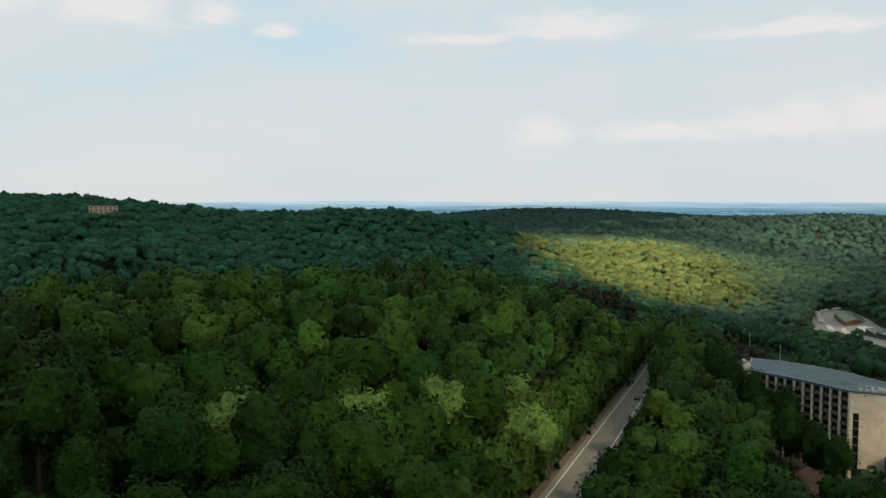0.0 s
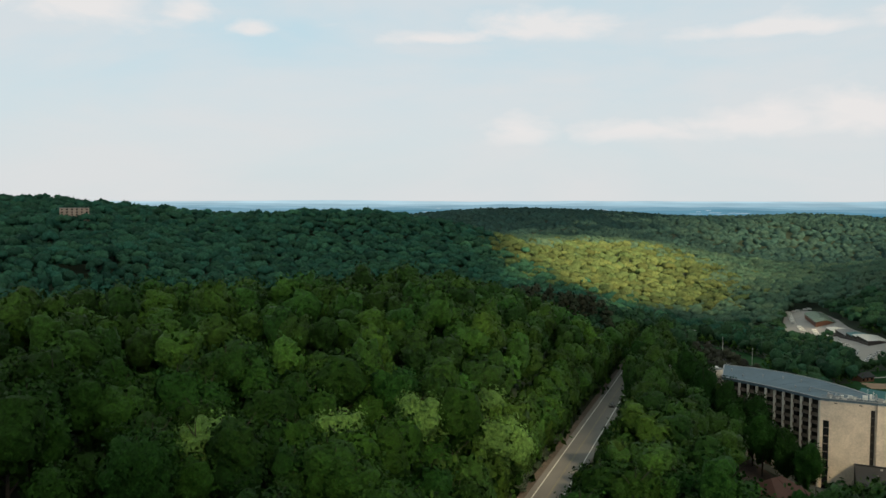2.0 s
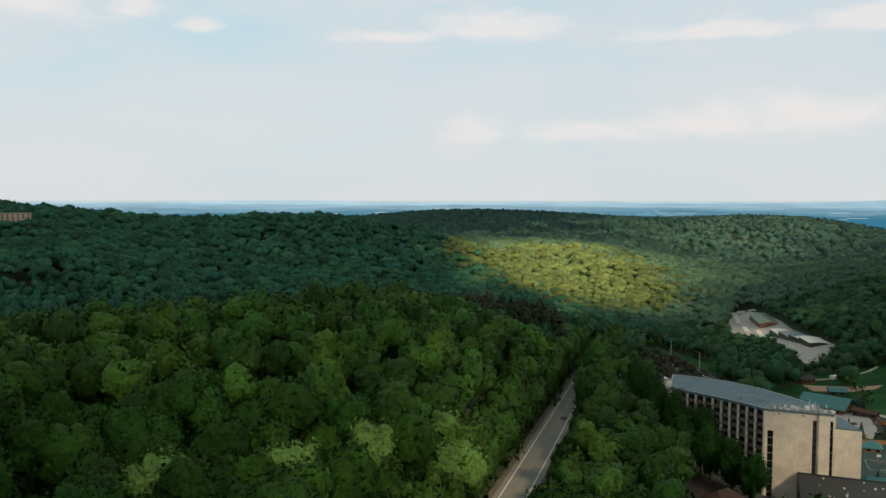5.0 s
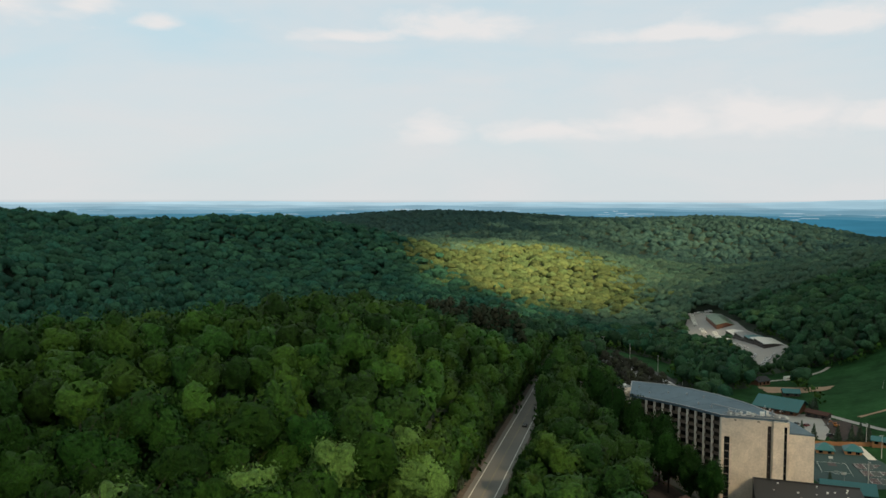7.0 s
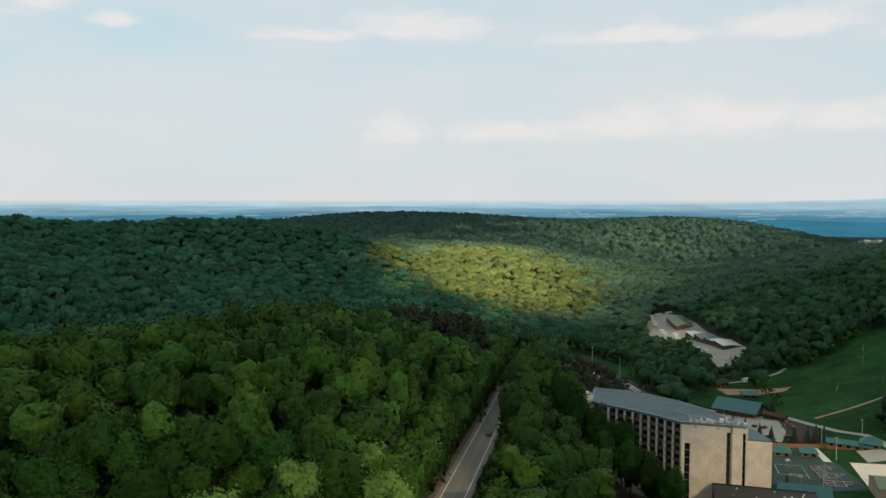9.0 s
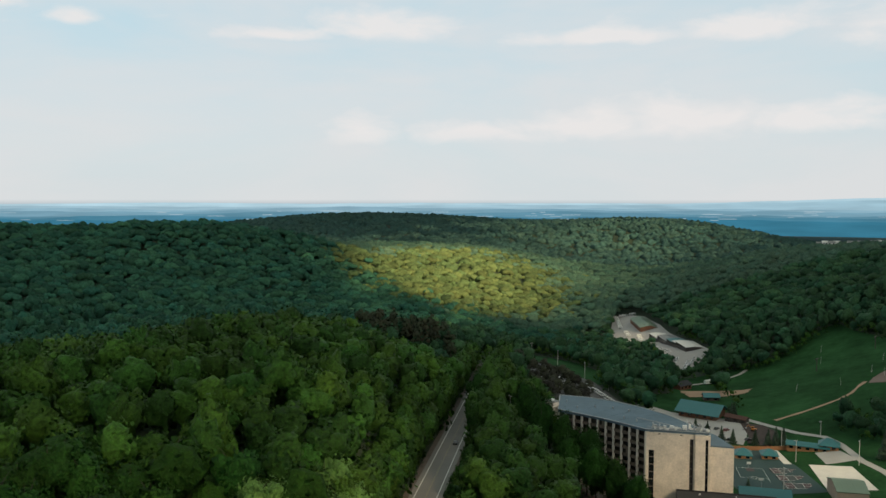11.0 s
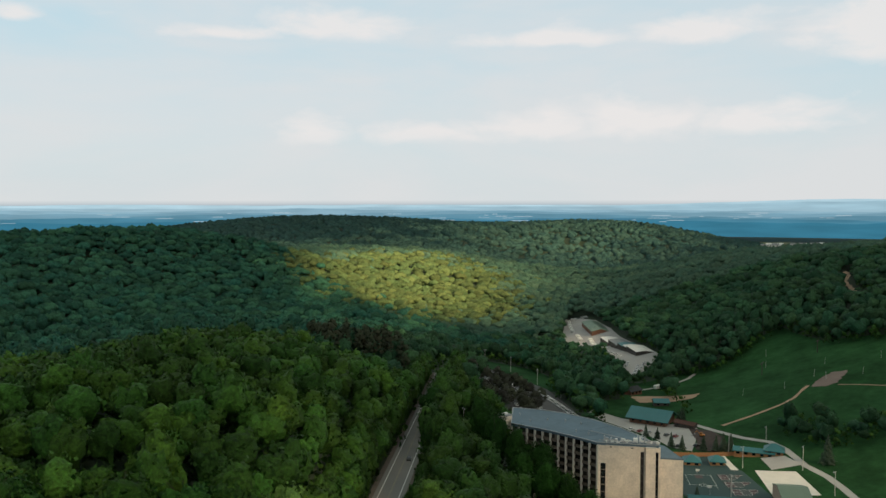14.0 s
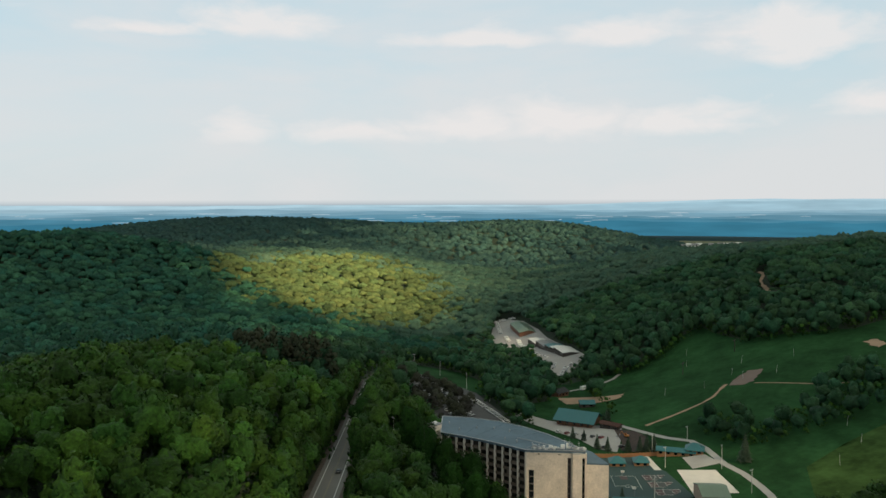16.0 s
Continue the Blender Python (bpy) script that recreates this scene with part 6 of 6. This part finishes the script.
# ---- vehicles ----
def car(paint, label, size=(4.5, 1.8, 1.45), van=False):
    l, w, h = size
    t = thing("car", label, "car", group="parked cars")
    bm = bmesh.new()
    prof = [(-l / 2, 0.3), (-l / 2, 0.78), (-l * 0.46, 0.9), (l * 0.22, 0.92), (l * 0.47, 0.74), (l / 2, 0.6), (l / 2, 0.3)]
    prism2(bm, prof, w)
    bmesh.ops.bevel(bm, geom=bm.edges[:], offset=0.06, segments=1, affect="EDGES")
    body = part("body", bm, paint, t)
    bm = bmesh.new()
    cab = [(-l * (0.47 if van else 0.42), 0.88), (-l * (0.46 if van else 0.30), h), (l * (0.16 if van else 0.06), h), (l * 0.24, 0.9)]
    prism2(bm, cab, w * 0.86)
    part("cabin", bm, mat_carglass, t, "dark windows")
    part("roof_panel", boxes((-l * (0.44 if van else 0.29), -w * 0.40, h + 0.002, l * 0.05, w * 0.40, h + 0.05), bevel=0.015), paint, t)
    for sx in (-0.31, 0.31):
        for sy in (-1, 1):
            bm = bmesh.new()
            tube(bm, (l * sx, sy * (w / 2 - 0.2), 0.33), (l * sx, sy * (w / 2 + 0.01), 0.33), 0.33, 0.33, 12)
            part("wheel", bm, mat_tyre, t)
    for sy in (-1, 1):
        part("headlight", boxes((l / 2 - 0.02, sy * w * 0.36 - 0.2, 0.55, l / 2 + 0.03, sy * w * 0.36 + 0.2, 0.72)), mat_white, t)
    return t


def prism2(bm, prof, w):
    a = [bm.verts.new((x, -w / 2, z)) for x, z in prof]
    b = [bm.verts.new((x, w / 2, z)) for x, z in prof]
    bm.faces.new(a[::-1])
    bm.faces.new(b)
    for i in range(len(prof)):
        j = (i + 1) % len(prof)
        bm.faces.new((a[i], a[j], b[j], b[i]))


NAMES = ("white", "silver grey", "black", "dark blue", "red", "pale silver")
cars = [car(p, "%s painted car parked in a row" % n, van=(i % 3 == 1)) for i, (p, n) in enumerate(zip(CAR_PAINTS, NAMES))]
spots = []
for i in range(20):                                     # row along the lawn
    spots.append((226.5 + 0.15 * i - 0.012 * i * i * 0.5, 466 + i * 3.4, 5))
for i in range(12):
    spots.append((206 + i * 0.35, 478 + i * 6.0, 8))
for i in range(9):
    spots.append((190 + i * 0.3, 474 + i * 9.0, 82))
for (x0, y0), (x1, y1), n in (((466, 990), (440, 924), 12), ((431, 890), (421, 862), 5), ((410, 812), (400, 760), 10), ((424, 842), (414, 818), 5), ((386, 726), (378, 690), 7), ((366, 652), (358, 640), 4), ((376, 640), (352, 612), 9), ((468, 1002), (488, 984), 7), ((366, 634), (346, 608), 7)):
    for i in range(n):
        spots.append((x0 + (x1 - x0) * i / (n - 1), y0 + (y1 - y0) * i / (n - 1), -20 if y0 > 700 else 60))
for i in range(6):
    spots.append((250 + i * 3.4, 441 - i * 4.5, 30))
spots += [(266, 395, 10), (257, 399, 20), (281, 384, 50), (196, 618, 40), (194, 640, 0), (190, 646, 20), (116, 300, 60), (118, 296, 60), (128, 258, 80)]
placed = set()
van_spots = []
for i, (x, y, turn) in enumerate(spots):
    if y > 740 and x > 380 and i % 3 != 1:
        van_spots.append((x, y, turn))
        continue
    src = cars[rr.choice((0, 0, 0, 5, 1, 0, 5) if (y > 590 or (x > 185 and y > 460)) else (0, 0, 1, 1, 2, 3, 4, 5, 5))]
    m = pose(x, y, h1(x, y) + (0.36 if y > 590 else 0.45), 0, 0, turn + rr.uniform(-4, 4))
    if src in placed:
        copy_thing(src, m)
    else:
        src.matrix_world = m
        placed.add(src)
for c in cars:
    if c not in placed:
        c.matrix_world = pose(210, 500 + 8 * cars.index(c), h1(210, 500) + 0.45, 0, 0, 80)
dark = copy_thing(cars[2], pose(76.0, 310.2, h1(76.0, 310.2) + 0.22, 0, 2.8, 69.4))
tagged(dark, "black car driving on the two-lane road", "car", "cars on the road")


def camper(at, turn):
    t = thing("camper", "white motorhome parked on the lot", "motorhome", (*at, h1(*at) + 0.35), turn)
    camper_parts(t)


def camper_parts(t, u=1.0, v=1.0, w=1.0):
    """A box body with a sloped bonnet, side windows and wheels; u, v, w stretch it along, across and up."""
    bm = bmesh.new()
    prism2(bm, [(p * u, q * w) for p, q in ((-4.2, 0.5), (-4.2, 3.2), (2.6, 3.2), (3.3, 2.4), (4.2, 1.5), (4.3, 0.5))], 2.4 * v)
    bmesh.ops.bevel(bm, geom=bm.edges[:], offset=0.1, segments=1, affect="EDGES")
    part("body", bm, mat_white, t)
    for x in (-2.6, -0.4, 1.4):
        for s in (-1, 1):
            part("window", boxes(((x - 0.5) * u, s * 1.2 * v - 0.03, 1.8 * w, (x + 0.5) * u, s * 1.2 * v + 0.03, 2.5 * w)), mat_glass, t)
    for sx in (-2.6, 2.7):
        for sy in (-1, 1):
            bm = bmesh.new()
            tube(bm, (sx * u, sy * 1.0 * v, 0.42 * w), (sx * u, sy * 1.22 * v, 0.42 * w), 0.42 * w, 0.42 * w, 12)
            part("wheel", bm, mat_tyre, t)


camper((211, 562), -25)
camper((337, 553), 20)
van = None
for i, (x, y, turn) in enumerate(van_spots):
    if van is None:
        van = thing("van", "white panel van parked on the valley gravel", "van", (x, y, h1(x, y) + 0.32), turn)
        tagged(van, "white panel van parked on the valley gravel", "van", "vans in the valley car park")
        camper_parts(van, 0.64, 0.84, 0.72)
    else:
        copy_thing(van, pose(x, y, h1(x, y) + 0.32, 0, 0, turn + rr.uniform(-4, 4)))


# ---- trees standing by the buildings ----
sp = spruce(400, 9.0, 3.0, 800, group="spruces round the lodge")
first = True
for x, y, s in ((252, 427, 0.8), (255, 419, 0.95), (253, 401, 1.15), (255, 393, 1.15), (264, 386, 1.2), (273, 380.5, 1.35), (276, 378, 1.3), (270, 383, 1.2), (286, 446, 1.0), (291, 450, 1.1), (288, 443, 1.3), (250, 508, 1.1), (243, 506, 1.0), (246, 500, 0.9), (240, 498, 0.9), (213, 316, 0.75)):
    m = pose(x, y, h1(x, y), 0, 0, rr.uniform(0, 360)) @ Matrix.Diagonal((s, s, s, 1))
    if first:
        sp.matrix_world, first = m, False
    else:
        copy_thing(sp, m)
big = spruce(420, 15.0, 4.6, 1400, mat_needle, "large grey-green spruce at the edge of the meadow", "meadow spruce")
big.matrix_world = pose(296, 328, h1(296, 328))
road_sp = spruce(430, 13.0, 2.4, 800, mat_needle, "young blue-green spruce standing beside the road", "roadside spruces")
first = True
for i in range(13):
    y = 205 + i * 7.5
    x = float(road_x(y)) - 8.2 - rr.uniform(0, 1.5)
    s = rr.uniform(0.6, 1.0)
    m = pose(x, y, h1(x, y), 0, 0, rr.uniform(0, 360)) @ Matrix.Diagonal((s, s, s, 1))
    if first:
        road_sp.matrix_world, first = m, False
    else:
        copy_thing(road_sp, m)

for i, (x, y, k) in enumerate(((95.5, 350, 0.88), (101, 361, 0.90), (107, 374, 0.92), (113, 388, 0.9), (92.5, 338, 0.62))):
    copy_thing(kinds[9 + i], pose(x, y, h1(x, y) - 0.3, 0, 0, 80 * i) @ Matrix.Diagonal((k, k, k * 1.05, 1)))

HOTEL_TREES = ((114, 279, 1.22), (119, 270, 1.22), (124, 262.5, 1.15), (121.5, 284, 1.25), (126.5, 253, 0.85), (130, 263, 0.80), (110, 303.5, 1.32), (109, 320, 1.35), (114, 330, 1.3), (120, 340, 1.2), (116.5, 295, 1.28))
hotel_kinds = [broad_tree(160 + i, mat_leaf, n=2000, size=0.34, label="tall leafy green tree in front of the hotel balconies", low=0.10) for i in range(3)]
for i, (x, y, k) in enumerate(HOTEL_TREES):
    m = pose(x, y, h1(x, y) - 0.3, 0, 0, 47 * i) @ Matrix.Diagonal((0.48 + 0.42 * k, 0.48 + 0.42 * k, 0.95 * k, 1))
    if i < 3:
        hotel_kinds[i].matrix_world = m
        t = hotel_kinds[i]
    else:
        t = copy_thing(hotel_kinds[i % 3], m)
    tagged(t, "tall leafy green tree in front of the hotel balconies", "tree", "trees beside the hotel")

# purple-brown trees among the parked cars and the dark pines over the crest
bx, by = np.array([(p[0], p[1]) for p in ((173, 463), (189, 466), (178, 487), (165, 472), (158, 486), (168, 508), (182, 476), (196, 482), (152, 462), (160, 450), (174, 450), (212, 500), (214, 516), (210, 488), (215, 531), (186, 456), (194, 466), (162, 460), (170, 472), (154, 474), (188, 492), (180, 496), (172, 492), (204, 478), (190, 514), (206, 526), (166, 500), (180, 505), (189, 502), (197, 492), (209, 601), (199, 522), (198, 540), (196, 560), (193, 578), (184, 600), (178, 560), (172, 520), (184, 486), (172, 482), (200, 472), (176, 540), (186, 530))], float).T
px, py = scatter(186, 224, 452, 560, 11.0)
ok = (px < 0.43 * py) & (px < 214)
bx, by = np.append(bx, px[ok]), np.append(by, py[ok])
forest("brown_grove", bx, by, templates(500, 5, 260, 0.55, r=(4.2, 5.6), top=(12, 16), low=0.2), mat_brown_leaf, "purple-brown leaved trees among the parked cars", category="grove", hscale=(0.62, 0.95), edges=False)
bx, by = np.array([105.0, 109, 107, 112, 110, 114, 108, 113, 106]), np.array([265.0, 272, 283, 288, 297, 309, 314, 322, 332])
forest("brown_bank_trees", bx, by, templates(505, 4, 220, 0.5, r=(3.4, 4.6), top=(8, 11), low=0.1), mat_brown_leaf, "purple-brown leaved small trees on the bare bank", category="grove", hscale=(0.7, 1.0), edges=False)
bx, by = np.array([-404.0, -398, -393, -388, -410, -400, -396, -391, -420, -408, -396, -384, -372, -360, -348]), np.array([892.0, 890, 893, 890, 897, 884, 886, 884, 928, 930, 926, 931, 927, 930, 926])
forest("ridge_top_trees", bx, by, RIDGE_TREES, mat_ridge, "leafy trees standing round the flats on the ridge", category="grove", hscale=(1.0, 1.30), edges=False)
bx, by = scatter(66, 122, 480, 545, 8.5)
forest("dark_pines", bx, by, templates(520, 5, 160, 0.9, r=(3.4, 4.4), top=(23, 28), low=0.25), mat_pine, "dark brown-green pines on the crest", category="grove", hscale=(0.85, 1.05))

# houses on the far hilltop
for i in range(17):
    a = i / 10 if i < 11 else (i - 11) / 5
    if i < 11:
        p = Vector((965, 1235)).lerp(Vector((1079, 1190)), a)
    else:
        p = Vector((1241, 1127)).lerp(Vector((1330, 1095)), a)
    p = p + Vector((rr.uniform(-6, 6), rr.uniform(-10, 10)))
    wl, rf, txt = ((mat_whiteroof, mat_greyroof, "pale"), (mat_white, mat_whiteroof, "white"), (mat_redwood, mat_brownroof, "red-brown"))[(i % 2) if i < 11 else 2 * (i % 2)]
    gable_house("far_house", "%s house with a pitched roof on the far hilltop" % txt, (p.x, p.y), -35 + rr.uniform(-15, 15), rr.uniform(8, 12), 8, 4.2, 2.4, wl, rf, 0.5, category="house", z=float(max(height(p.x, p.y) + 1, 38.0 + rr.uniform(-1, 2))))
